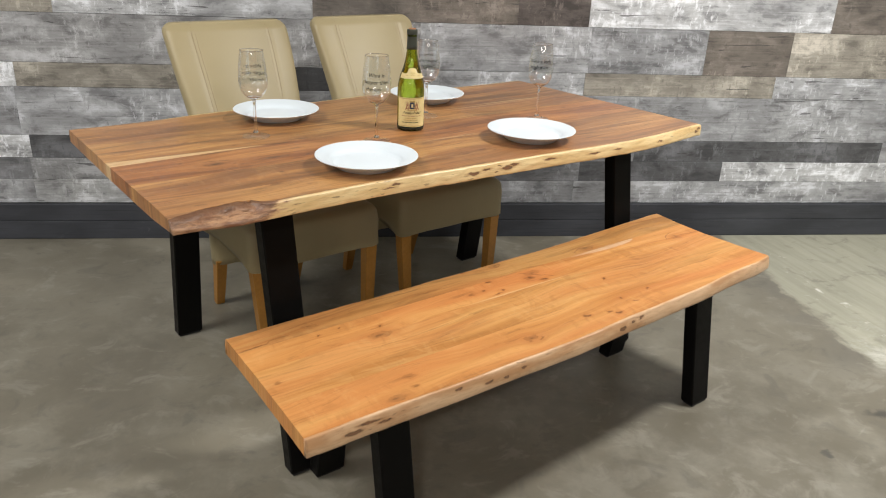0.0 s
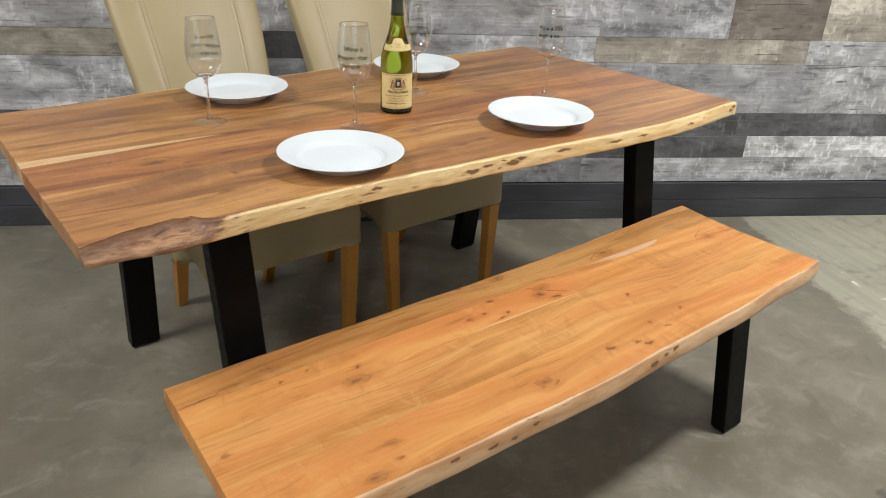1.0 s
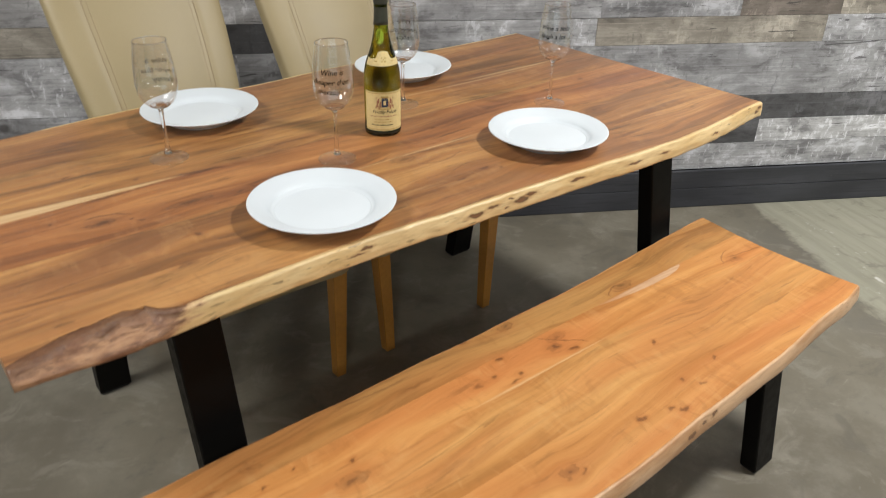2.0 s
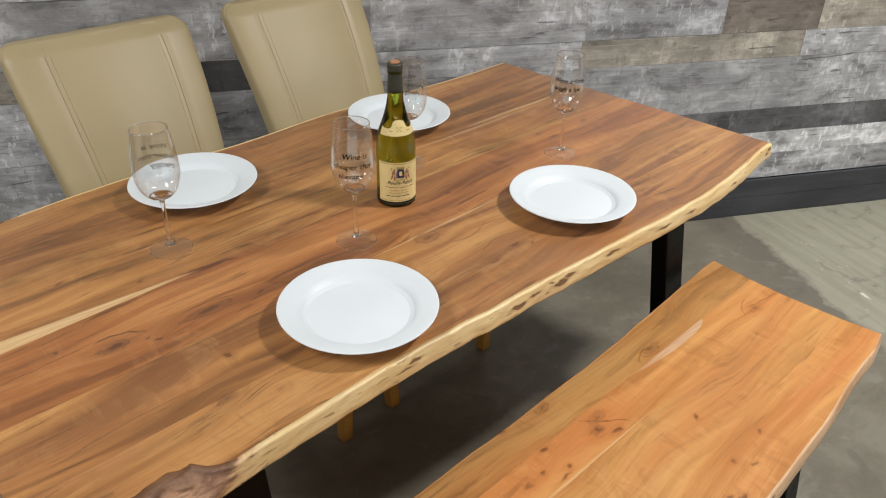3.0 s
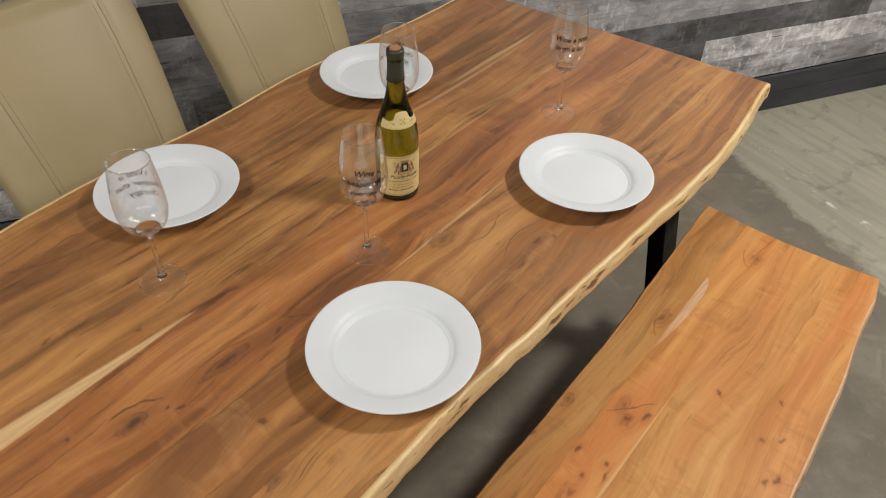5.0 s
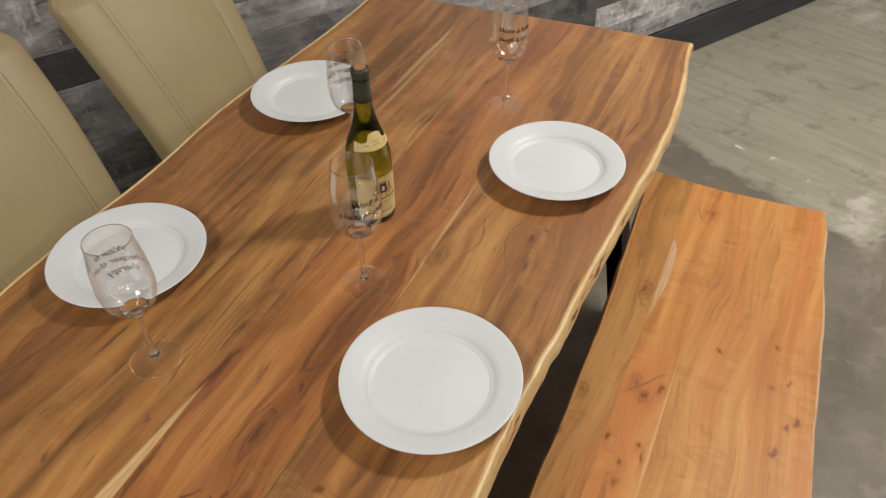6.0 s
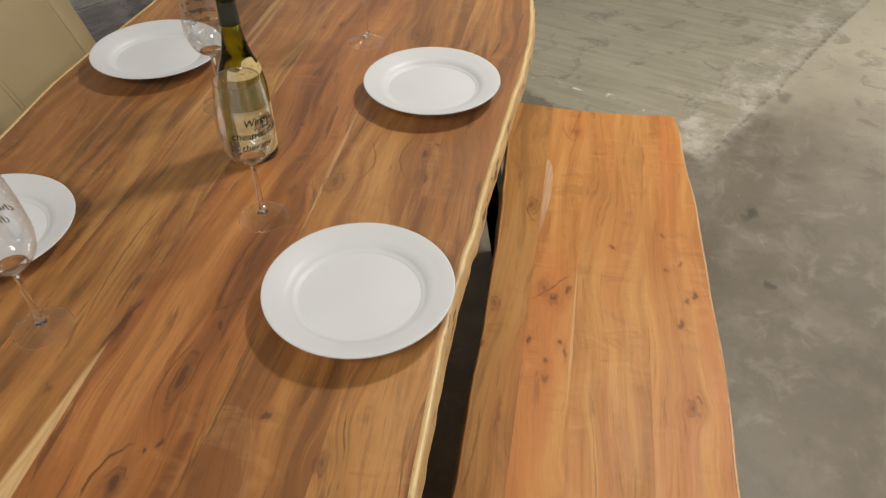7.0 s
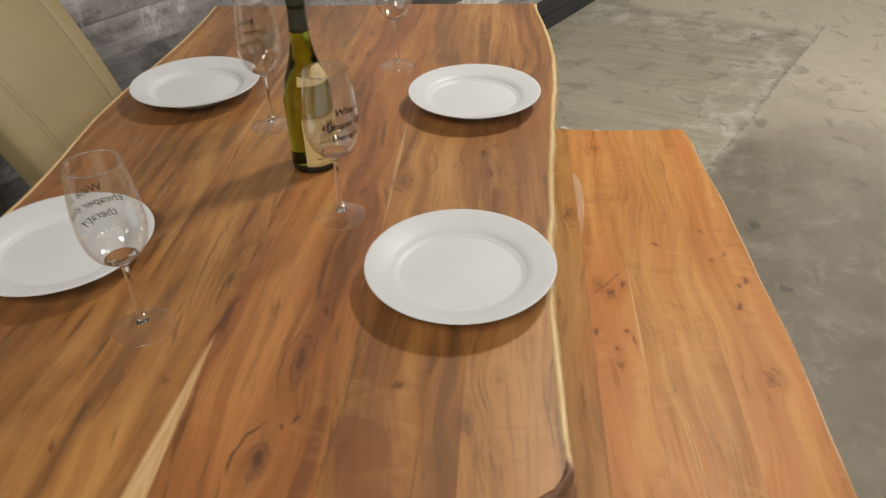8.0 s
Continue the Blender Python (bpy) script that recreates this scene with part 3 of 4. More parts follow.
    c = k.mix(k.math("MULTIPLY", line, broken), c, rgb(0.09, 0.083, 0.07))
    grime = k.math("MULTIPLY", k.math("MULTIPLY", k.span(xe, 1.52, 1.7), k.span(xe, 1.735, 1.72)), k.span(y, 2.05, 2.25))
    c = k.mix(k.math("MULTIPLY", grime, k.span(b, 0.36, 0.62, 0.15, 0.55)), c, rgb(0.125, 0.116, 0.098))
    stain = k.noise(k.vec("MULTIPLY", p, (1.0, 1.25, 1.0)), 6.5, 8, 0.68, 0.7)
    c = k.mix(k.math("MULTIPLY", k.span(stain, 0.53, 0.66), 0.3), c, rgb(0.36, 0.34, 0.285))
    c = k.mix(k.math("MULTIPLY", k.span(stain, 0.46, 0.34), 0.42), c, rgb(0.115, 0.105, 0.086))
    scratch = k.noise(k.vec("MULTIPLY", k.vec("ADD", p, k.vec("MULTIPLY", k.n("ShaderNodeCombineXYZ", X=y, Y=x, Z=0.0), (0.8, -0.8, 0.0))), (3.0, 46.0, 1.0)), 1.3, 3, 0.5)
    c = k.mix(k.math("MULTIPLY", k.math("MULTIPLY", k.span(scratch, 0.68, 0.72), k.span(stain, 0.45, 0.6)), 0.2), c, rgb(0.42, 0.4, 0.34))
    rag = k.vec("ADD", p, k.vec("MULTIPLY", k.vec("SUBTRACT", k.n("ShaderNodeTexNoise", 1, Vector=p, Scale=18.0, Detail=3.0), (0.5, 0.5, 0.5)), (0.09, 0.09, 0.0)))
    for cx, cy, rx, ry, much in FLOOR_SPOTS:
        d = k.vec("LENGTH", k.vec("MULTIPLY", k.vec("SUBTRACT", rag, (cx, cy, 0.0)), (1 / rx, 1 / ry, 0.0)))
        c = k.mix(k.math("MULTIPLY", k.span(d, 1.2, 0.4), abs(much)), c, rgb(0.06, 0.056, 0.05) if much > 0 else rgb(0.66, 0.65, 0.59))
    flake = k.noise(k.vec("MULTIPLY", p, (1.0, 1.6, 1.0)), 5.0, 2)
    c = k.mix(k.math("MULTIPLY", k.span(flake, 0.73, 0.77), 0.12), c, rgb(0.07, 0.065, 0.06))
    k.bump(k.math("ADD", b, k.math("MULTIPLY", d, 0.3)), 0.15, 0.004)
    return k.done(c, k.span(b, 0.3, 0.7, 0.36, 0.55))


def barnwood():
    k = Nodes("weathered_planks")
    p = k.n("ShaderNodeNewGeometry", 0)
    info = k.t.nodes.new("ShaderNodeObjectInfo")
    tint, rnd = info.outputs["Color"], info.outputs["Random"]
    p = k.vec("ADD", p, k.vec("MULTIPLY", k.n("ShaderNodeCombineXYZ", X=rnd, Y=rnd, Z=rnd), (53.0, 11.0, 29.0)))
    grain = k.noise(k.vec("MULTIPLY", p, (1.8, 1.0, 70.0)), 2.0, 6, 0.62, 0.5)
    block = k.noise(k.vec("MULTIPLY", p, (3.2, 1.0, 2.4)), 1.0, 2, 0.5, 0.3)
    blot = k.noise(k.vec("MULTIPLY", p, (4.6, 1.0, 10.0)), 1.3, 8, 0.68, 0.25)
    scuff = k.noise(k.vec("MULTIPLY", p, (30.0, 1.0, 12.0)), 1.6, 6, 0.7)
    deep = k.mix(1.0, tint, rgb(0.42, 0.415, 0.42), "MULTIPLY")
    pale = k.mix(1.0, tint, rgb(1.8, 1.81, 1.85), "MULTIPLY")
    c = k.mix(k.span(block, 0.34, 0.6, 0.0, 1.0), k.mix(0.55, deep, tint), tint)
    c = k.mix(k.math("MULTIPLY", k.span(blot, 0.5, 0.36), 0.9), c, deep)
    c = k.mix(k.math("MULTIPLY", k.math("MULTIPLY", k.span(blot, 0.5, 0.64), k.span(block, 0.4, 0.62, 0.35, 1.0)), 0.95), c, pale)
    c = k.mix(k.math("MULTIPLY", k.span(grain, 0.5, 0.7), 0.42), c, k.mix(0.6, c, rgb(0.06, 0.056, 0.054)))
    c = k.mix(k.math("MULTIPLY", k.span(grain, 0.44, 0.3), 0.25), c, pale)
    c = k.mix(k.math("MULTIPLY", k.math("MULTIPLY", k.span(scuff, 0.54, 0.62), k.span(block, 0.42, 0.58)), 0.62), c, pale)
    c = k.mix(k.math("MULTIPLY", k.math("MULTIPLY", k.span(scuff, 0.44, 0.34), k.span(blot, 0.44, 0.54)), 0.55), c, deep)
    crack = k.noise(k.vec("MULTIPLY", p, (2.6, 1.0, 30.0)), 1.5, 4, 0.6, 0.9)
    c = k.mix(k.math("MULTIPLY", k.span(crack, 0.65, 0.69), 0.75), c, rgb(0.05, 0.046, 0.046))
    knot = k.n("ShaderNodeTexVoronoi", 0, Vector=k.vec("ADD", k.vec("MULTIPLY", p, (2.1, 1.0, 3.4)), k.vec("MULTIPLY", k.n("ShaderNodeTexNoise", 1, Vector=p, Scale=16.0, Detail=2.0), (0.05, 0.0, 0.05))), Scale=1.0)
    c = k.mix(k.math("MULTIPLY", k.span(knot, 0.19, 0.06), 0.35), c, deep)
    c = k.mix(k.math("MULTIPLY", k.math("MULTIPLY", k.span(k.math("ABSOLUTE", k.math("SUBTRACT", knot, 0.1)), 0.02, 0.0), 1.0), 0.18), c, rgb(0.06, 0.055, 0.053))
    c = k.mix(k.math("MULTIPLY", k.span(knot, 0.075, 0.03), 0.8), c, rgb(0.045, 0.04, 0.04))
    k.bump(grain, 0.25, 0.002)
    return k.done(c, 0.55)


def slate():
    """Dark stained boards with faint grain."""
    k = Nodes("dark_slate_boards")
    p = k.n("ShaderNodeNewGeometry", 0)
    grain = k.noise(k.vec("MULTIPLY", p, (2.0, 1.0, 70.0)), 2.0, 6, 0.65, 0.4)
    blot = k.noise(k.vec("MULTIPLY", p, (1.5, 1.0, 5.0)), 1.5, 4, 0.55)
    c = k.mix(k.span(blot, 0.35, 0.7), rgb(0.034, 0.036, 0.043), rgb(0.06, 0.063, 0.074))
    c = k.mix(k.math("MULTIPLY", k.span(grain, 0.5, 0.72), 0.5), c, rgb(0.016, 0.016, 0.018))
    c = k.mix(k.math("MULTIPLY", k.span(k.noise(p, 26.0, 5, 0.7), 0.62, 0.72), 0.35), c, rgb(0.11, 0.11, 0.115))
    k.bump(grain, 0.2, 0.002)
    return k.done(c, 0.5)


M_SLATE = slate()
M_FLOOR = concrete()
M_PLANK = barnwood()

# ---- the room ----
ROOM = (-9.0, 9.0, -13.0, 3.381)


def slab(name, x0, x1, y0, y1, z0, z1, material, label, category):
    bm = box(bmesh.new(), x0, x1, y0, y1, z0, z1)
    ob = part(name, bm, material, None)
    return tagged(ob, label, category, kind="structure")


floor = slab("floor", ROOM[0] - 0.2, ROOM[1] + 0.2, ROOM[2] - 0.2, ROOM[3] + 0.25, -0.15, 0.0, M_FLOOR, "grey-brown polished concrete floor with chalky pale patches", "floor")
slab("ceiling", ROOM[0] - 0.2, ROOM[1] + 0.2, ROOM[2] - 0.2, ROOM[3] + 0.25, 3.0, 3.15, M_PLASTER, "plain grey painted showroom ceiling", "ceiling")
slab("wall_west", ROOM[0] - 0.2, ROOM[0], ROOM[2], ROOM[3] + 0.02, 0.0, 3.0, M_PAINT, "plain grey painted wall", "wall")
slab("wall_east", ROOM[1], ROOM[1] + 0.2, ROOM[2], ROOM[3] + 0.02, 0.0, 3.0, M_PAINT, "plain grey painted wall", "wall")
slab("wall_south", ROOM[0] - 0.2, ROOM[1] + 0.2, ROOM[2] - 0.2, ROOM[2], 0.0, 3.0, M_PAINT, "plain grey painted wall", "wall")
wall = slab("wall_north", ROOM[0] - 0.2, ROOM[1] + 0.2, ROOM[3] + 0.02, ROOM[3] + 0.22, 0.0, 3.0, M_LINING, "wall clad in grey, white and brown weathered wood planks", "wall")


# ---- slabs with live edges ----
def wave(seed, x, size, much):
    return much * (noise.noise(Vector((x / size, seed * 7.3, 0.4))))


def live_slab(owner, ends, front, back, cuts, tones, top, thick, wood_material, edge_material, bulge, seed, patch=None, strip=0.008, back_material=None, lumps=1.0, sheen_or_worn=None):
    """Boards glued side by side between two natural edges. ends, front and back are functions of v or u."""
    n = 120

    def spot(s, v):
        u0, u1 = ends(v)
        return u0 + (u1 - u0) * s

    # boards
    for j in range(len(cuts) + 1):
        def low(u, j=j):
            return front(u) + strip + (1.2 * patch(u) if patch else 0.0) if j == 0 else cuts[j - 1]

        def high(u, j=j):
            return back(u) - strip if j == len(cuts) else cuts[j]

        rows = []
        for i in range(n + 1):
            s = i / n
            um = spot(s, 0.5 * (low(spot(s, 0)) + high(spot(s, 0))))
            a, b = low(um), high(um)
            ua, ub = spot(s, a), spot(s, b)
            g = 0.00002 if 0 < j else 0.0
            h = 0.00002 if j < len(cuts) else 0.0
            e = 0.00007
            lift = sheen_or_worn(ua) if sheen_or_worn and j == 0 else 0.0
            rows.append([(ua, a + g, top - thick + lift), (ua, a + g, top - e), (ua, a + g + e * 0.8, top), (ub, b - h - e * 0.8, top), (ub, b - h, top - e), (ub, b - h, top - thick)])
        bm, vs = grid_mesh(rows, closed_v=True)
        for row in (vs[0], vs[-1]):
            bm.faces.new(row)
        bmesh.ops.recalc_face_normals(bm, faces=bm.faces)
        ob = part("board", bm, wood_material, owner)
        ob.color = tones[j % len(tones)]
    # the two natural edges
    for f, sign in ((front, -1), (back, 1)):
        m = 300
        rows = []
        for i in range(m + 1):
            s = i / m
            u = spot(s, f(spot(s, f(0))))
            v = f(u)
            out = bulge * (0.75 + 0.5 * noise.noise(Vector((u * 3.1, seed + sign, 0)))) + lumps * 0.0015 * noise.noise(Vector((u * 28, seed, sign)))
            dip = patch(u) if (patch and sign < 0) else 0.0
            lift = sheen_or_worn(u) if sheen_or_worn and sign < 0 else 0.0
            sec = []
            for t in range(13):
                q = t / 12
                z = top - 0.001 - (thick - 0.001 - lift) * q
                o = out * math.sin(math.pi * min(1, q * 0.62 + 0.02)) + lumps * 0.002 * noise.noise(Vector((u * 22, q * 3, seed + sign)))
                if t == 0:
                    o = 0.0
                o -= dip * (1 - step(q, 0.0, 0.75)) * (1 + 0.5 * noise.noise(Vector((u * 30, q * 4, 2))))
                sec.append((u, v + sign * o, z - dip * 0.25 * (1 - q)))
            inner = v - sign * (strip + 1.2 * dip)
            rows.append([(u, inner, top - thick + lift), (u, inner, top - 0.0002)] + sec)
        bm, vs = grid_mesh(rows, closed_v=True)
        for row in (vs[0], vs[-1]):
            bm.faces.new(row)
        bmesh.ops.recalc_face_normals(bm, faces=bm.faces)
        smooth(part("live_edge", bm, back_material if (back_material and sign > 0) else edge_material, owner, "" if back_material and sign > 0 else "pale knotty live edge of the slab"))


def leg_mesh(x0, x1, y_foot, y_top, wide, height, bevel=0.004):
    """A flat box-section leg that leans in the y direction."""
    bm = box(bmesh.new(), x0, x1, -wide / 2, wide / 2, 0.006, height, bevel)
    for v in bm.verts:
        v.co.y += y_foot + (y_top - y_foot) * v.co.z / height
    return bm


def foot_pad(x0, x1, y, wide):
    return box(bmesh.new(), x0 + 0.006, x1 - 0.006, y - wide / 2 + 0.005, y + wide / 2 - 0.005, 0.0, 0.008)


def leg_frame(owner, x0, x1, feet, tops, wide, height):
    for a, b in zip(feet, tops):
        leg = part("leg", leg_mesh(x0, x1, a, b, wide, height), M_STEEL, owner, "black powder-coated steel leg")
        part("foot_pad", foot_pad(x0, x1, a, wide), M_RUBBER, leg)
    lo, hi = min(tops), max(tops)
    part("top_bar", box(bmesh.new(), x0, x1, lo + wide / 2, hi - wide / 2, height - 0.03, height - 0.002, 0.003), M_STEEL, owner)


# the table
table = thing("dining_table", TABLE, "live-edge acacia dining table with black splayed steel legs", "dining table")


def table_front(u):
    return -0.345 + 0.019 * math.exp(-(((u + 0.52) / 0.28) ** 2)) - 0.021 * math.exp(-(((u - 0.3) / 0.3) ** 2)) + 0.014 * step(u, 0.55, 0.78) + wave(1, u, 0.21, 0.006) + wave(2, u, 0.06, 0.0025)


def table_back(u):
    return 0.553 + 0.02 * math.exp(-(((u + 0.03) / 0.45) ** 2)) - 0.014 * step(u, -0.5, -0.8) + 0.006 * math.sin(u * 9.0 + 0.8) + wave(3, u, 0.25, 0.006) + wave(4, u, 0.07, 0.002)


def table_ends(v):
    return -1.050 + 0.007 * step(v, 0.05, -0.34) + wave(5, v, 0.3, 0.003), 0.722 + 0.034 * (0.556 - v) / 0.9 + wave(6, v, 0.25, 0.004)


def table_patch(u):
    return 0.034 * step(u, -1.10, -0.93) * step(u, -0.805, -0.87) * (1 + 0.35 * noise.noise(Vector((u * 17, 1, 1))) + 0.25 * noise.noise(Vector((u * 70, 1, 1))))


live_slab(table, table_ends, table_front, table_back, (-0.215, -0.07, 0.115, 0.25, 0.40),
          ((1.0, 0.98, 0.95, 0.35), (1.04, 1.04, 0.98, 0.25), (0.98, 0.85, 0.79, 0.3), (1.06, 1.07, 1.0, 0.6), (0.92, 0.91, 0.85, 0.75), (1.0, 0.99, 0.93, 0.65)),
          0.762, 0.037, M_TABLE, M_TABLE_EDGE, 0.007, 3.0, table_patch, sheen_or_worn=lambda u: 0.009 * step(u, -0.88, -1.03))
for x0, x1 in ((-0.806, -0.722), (0.437, 0.521)):
    leg_frame(table, x0, x1, (-0.329, 0.547), (-0.215, 0.433), 0.045, 0.7245)

# the bench
bench = thing("bench", TABLE, "honey-toned live-edge acacia bench on black steel legs", "bench")


def bench_front(u):
    return -0.778 - 0.014 * math.exp(-((u + 0.4) / 0.35) ** 2) + 0.016 * step(u, 0.1, 0.5) + 0.016 * step(u, 0.5, 0.63) + wave(7, u, 0.18, 0.005) + wave(8, u, 0.06, 0.0007)


def bench_back(u):
    return -0.349 + 0.032 * step(u, -0.1, 0.64) - 0.004 * step(u, -0.7, -0.96) + wave(9, u, 0.2, 0.005) + wave(10, u, 0.06, 0.0015)


def bench_ends(v):
    return -0.962 + 0.01 * (v + 0.57) / 0.22 + wave(11, v, 0.3, 0.003), 0.608 - 0.016 * max(0.0, 1 - ((v + 0.535) / 0.22) ** 2) + wave(12, v, 0.2, 0.003)


live_slab(bench, bench_ends, bench_front, bench_back, (-0.66, -0.52, -0.43),
          ((1.04, 0.98, 0.9, 0.3), (1.03, 1.02, 0.96, 0.5), (1.05, 0.97, 0.88, 0.4), (0.88, 0.86, 0.79, 0.85)), 0.462, 0.040, M_BENCH, M_BENCH_EDGE, 0.009, 11.0, None, 0.004, M_BENCH, 0.3)
for x0, x1 in ((-0.757, -0.675), (0.358, 0.438)):
    leg_frame(bench, x0, x1, (-0.722, -0.372), (-0.66, -0.44), 0.043, 0.421)


# ---- chairs ----
def chair_back_line(z):
    """How far back the middle of the back stands at a height."""
    if z < 0.47:
        return 0.43 + 0.04 * step(z, 0.47, 0.2)
    return 0.43 + 0.25 * (z - 0.47) + 0.33 * (z - 0.47) ** 2


def back_half(z):
    """Half the width of the back at a height, with rounded upper corners."""
    half = 0.196 + 0.029 * step(z, 0.55, 1.0) if z > 0.47 else 0.196 - 0.012 * step(z, 0.40, 0.2)
    q = max(0.0, (z - 0.977) / 0.0351)
    return half - 0.035 * (1 - math.sqrt(max(0.0, 1 - q * q)))


def surface(f, z):
    """How far the front of the back stands out at a fraction f of its half width."""
    thick = (0.034 + 0.006 * math.sin(math.pi * (z - 0.225) / 0.79)) * (1 - 0.45 * step(z, 0.985, 1.012))
    ca = abs(f) ** (1 / 0.22)
    sa = math.sqrt(max(0.0, 1 - ca * ca))
    out = thick * sa**0.5 + 0.012 * (1 - f * f) - 0.003
    for seam in (-0.6, 0.6):
        out -= 0.006 * math.exp(-(((f - seam) / 0.05) ** 2))
    return out


def chair(m, label, group):
    own = thing("dining_chair", m, label, "chair", group)
    # the seat box: wide apron whose lower edge arches between the corners
    rows = []
    for z, inset in ((0.335, 0.0), (0.34, -0.004), (0.38, -0.003), (0.43, -0.004), (0.462, 0.0), (0.476, 0.01), (0.482, 0.03), (0.486, 0.09), (0.488, 0.16)):
        ring = []
        for k in range(72):
            a = k / 72 * 4
            side, f = int(a), a - int(a)
            hw, hd = 0.232 - inset, 0.235 - inset
            x, y = [(-hw + 2 * hw * f, -hd), (hw, -hd + 2 * hd * f), (hw - 2 * hw * f, hd), (-hw, hd - 2 * hd * f)][side]
            r = 0.022
            cx, cy = max(-hw + r, min(hw - r, x)), max(-hd + r, min(hd - r, y))
            d = math.hypot(x - cx, y - cy)
            if d > r:
                x, y = cx + (x - cx) * r / d, cy + (y - cy) * r / d
            lift = 0.0
            if z < 0.345:
                mid = 1 - abs(2 * f - 1)
                lift = 0.026 * step(mid, 0.12, 0.4) if side in (1, 3) else 0.003 * step(mid, 0.1, 0.3)
            ring.append((x, y + 0.235, z + lift + 0.002 * noise.noise(Vector((x * 9, y * 9, z * 20)))))
        rows.append(ring)
    bm, vs = grid_mesh(rows, closed_v=True)
    bm.faces.new(vs[-1])
    bm.faces.new(list(reversed(vs[0])))
    bmesh.ops.recalc_face_normals(bm, faces=bm.faces)
    smooth(part("seat", bm, M_LEATHER, own))
    # the back: a padded slab from low at the rear up to the top, wider and leaning back higher up
    rows = []
    for i in range(45):
        z = 0.185 + 0.775 * i / 30 if i <= 30 else 0.96 + 0.052 * math.sin(math.pi / 2 * (i - 30) / 14)
        half = back_half(z)
        thick = 0.034 + 0.006 * math.sin(math.pi * (z - 0.225) / 0.79)
        top_round = 1 - 0.45 * step(z, 0.985, 1.012)
        y0 = chair_back_line(z)
        ring = []
        for k in range(120):
            a = 2 * math.pi * k / 120
            ca, sa = math.cos(a), math.sin(a)
            e = 0.22
            x = half * math.copysign(abs(ca) ** e, ca)
            y = thick * top_round * math.copysign(abs(sa) ** 0.5, sa)
            if sa < 0 and abs(x) < half * 0.999:
                y = -surface(x / half, z)
            ring.append((x, y0 + y, z))
        rows.append(ring)
    bm, vs = grid_mesh(rows, closed_v=True)
    bm.faces.new(vs[-1])
    bm.faces.new(list(reversed(vs[0])))
    bmesh.ops.recalc_face_normals(bm, faces=bm.faces)
    back = smooth(part("backrest", bm, M_LEATHER, own))
    # stitched seams down the front of the back, and a welt round its edge
    for side in (-1, 1):
        for shift in (-0.006, 0.006):
            rows = []
            for i in range(33):
                z = 0.49 + (1.0 - 0.49) * i / 32
                half = back_half(z)
                x = side * (0.60 * half) + shift
                y = chair_back_line(z) - surface(x / half, z) - 0.0003
                rows.append([(x + 0.0011 * math.cos(a), y + 0.0011 * math.sin(a), z) for a in (0, 1.57, 3.14, 4.71)])
            bm, _ = grid_mesh(rows, closed_v=True)
            part("seam", bm, M_SEAM, back)
    # legs
    for sx in (-1, 1):
        for rear in (False, True):
            bm = bmesh.new()
            top = 0.2 if rear else 0.345
            box(bm, -0.021, 0.021, -0.021, 0.021, 0.0, top, 0.003)
            for v in bm.verts:
                q = v.co.z / top
                v.co.x *= 0.72 + 0.28 * q
                v.co.y *= 0.72 + 0.28 * q
                v.co.x += sx * ((0.156 + 0.004 * q) if rear else (0.19 + 0.016 * q))
                v.co.y += (0.515 - 0.055 * q) if rear else (0.026 - 0.008 * (1 - q))
            part("leg", bm, M_OAK, own, "honey-coloured oak leg")
    part("underside", box(bmesh.new(), -0.21, 0.21, 0.03, 0.43, 0.35, 0.37), M_LINING, own)
    return own


chair_one = chair(at(-0.428, 0.195, 0, 0.5), "cream faux-leather parsons chair with oak legs, tucked under the table", "chairs at the table")
copy_thing(chair_one, at(0.132, 0.208, 0, 0))


# ---- table ware ----
def plate(m, label):
    own = thing("dinner_plate", m, label, "plate", "plates on the table")
    outer = curve_of([(0.0, 0.004), (0.05, 0.004), (0.072, 0.002), (0.078, 0.0), (0.083, 0.003), (0.1, 0.0118), (0.12, 0.0205), (0.1345, 0.0245), (0.1362, 0.0258)], 4)
    inner = curve_of([(0.1362, 0.0258), (0.1345, 0.0268), (0.125, 0.0247), (0.1135, 0.0214), (0.1045, 0.0187), (0.0985, 0.0157), (0.0945, 0.0126), (0.0895, 0.0105), (0.082, 0.0095), (0.03, 0.0088), (0.0, 0.0088)], 4)
    smooth(part("plate_body", lathe([(r * 0.985, z * 1.2) for r, z in [*outer, *inner[1:]]], 96), M_CHINA, own))
    return own


first = plate(at(-0.486, -0.198, 0.7625), "round white porcelain dinner plate on the table")
for u, v in ((0.101, -0.192), (-0.461, 0.397), (0.132, 0.400)):
    copy_thing(first, at(u, v, 0.7625))

BOWL = [(0.0046, 0.103), (0.0075, 0.1085), (0.0175, 0.1135), (0.0295, 0.1235), (0.0375, 0.139), (0.0412, 0.159), (0.0408, 0.180), (0.0388, 0.203), (0.0358, 0.225), (0.0325, 0.2455)]


def bowl_radius(z):
    for (r0, z0), (r1, z1) in zip(BOWL, BOWL[1:]):
        if z0 <= z <= z1:
            return r0 + (r1 - r0) * (z - z0) / (z1 - z0)
    return BOWL[-1][0]


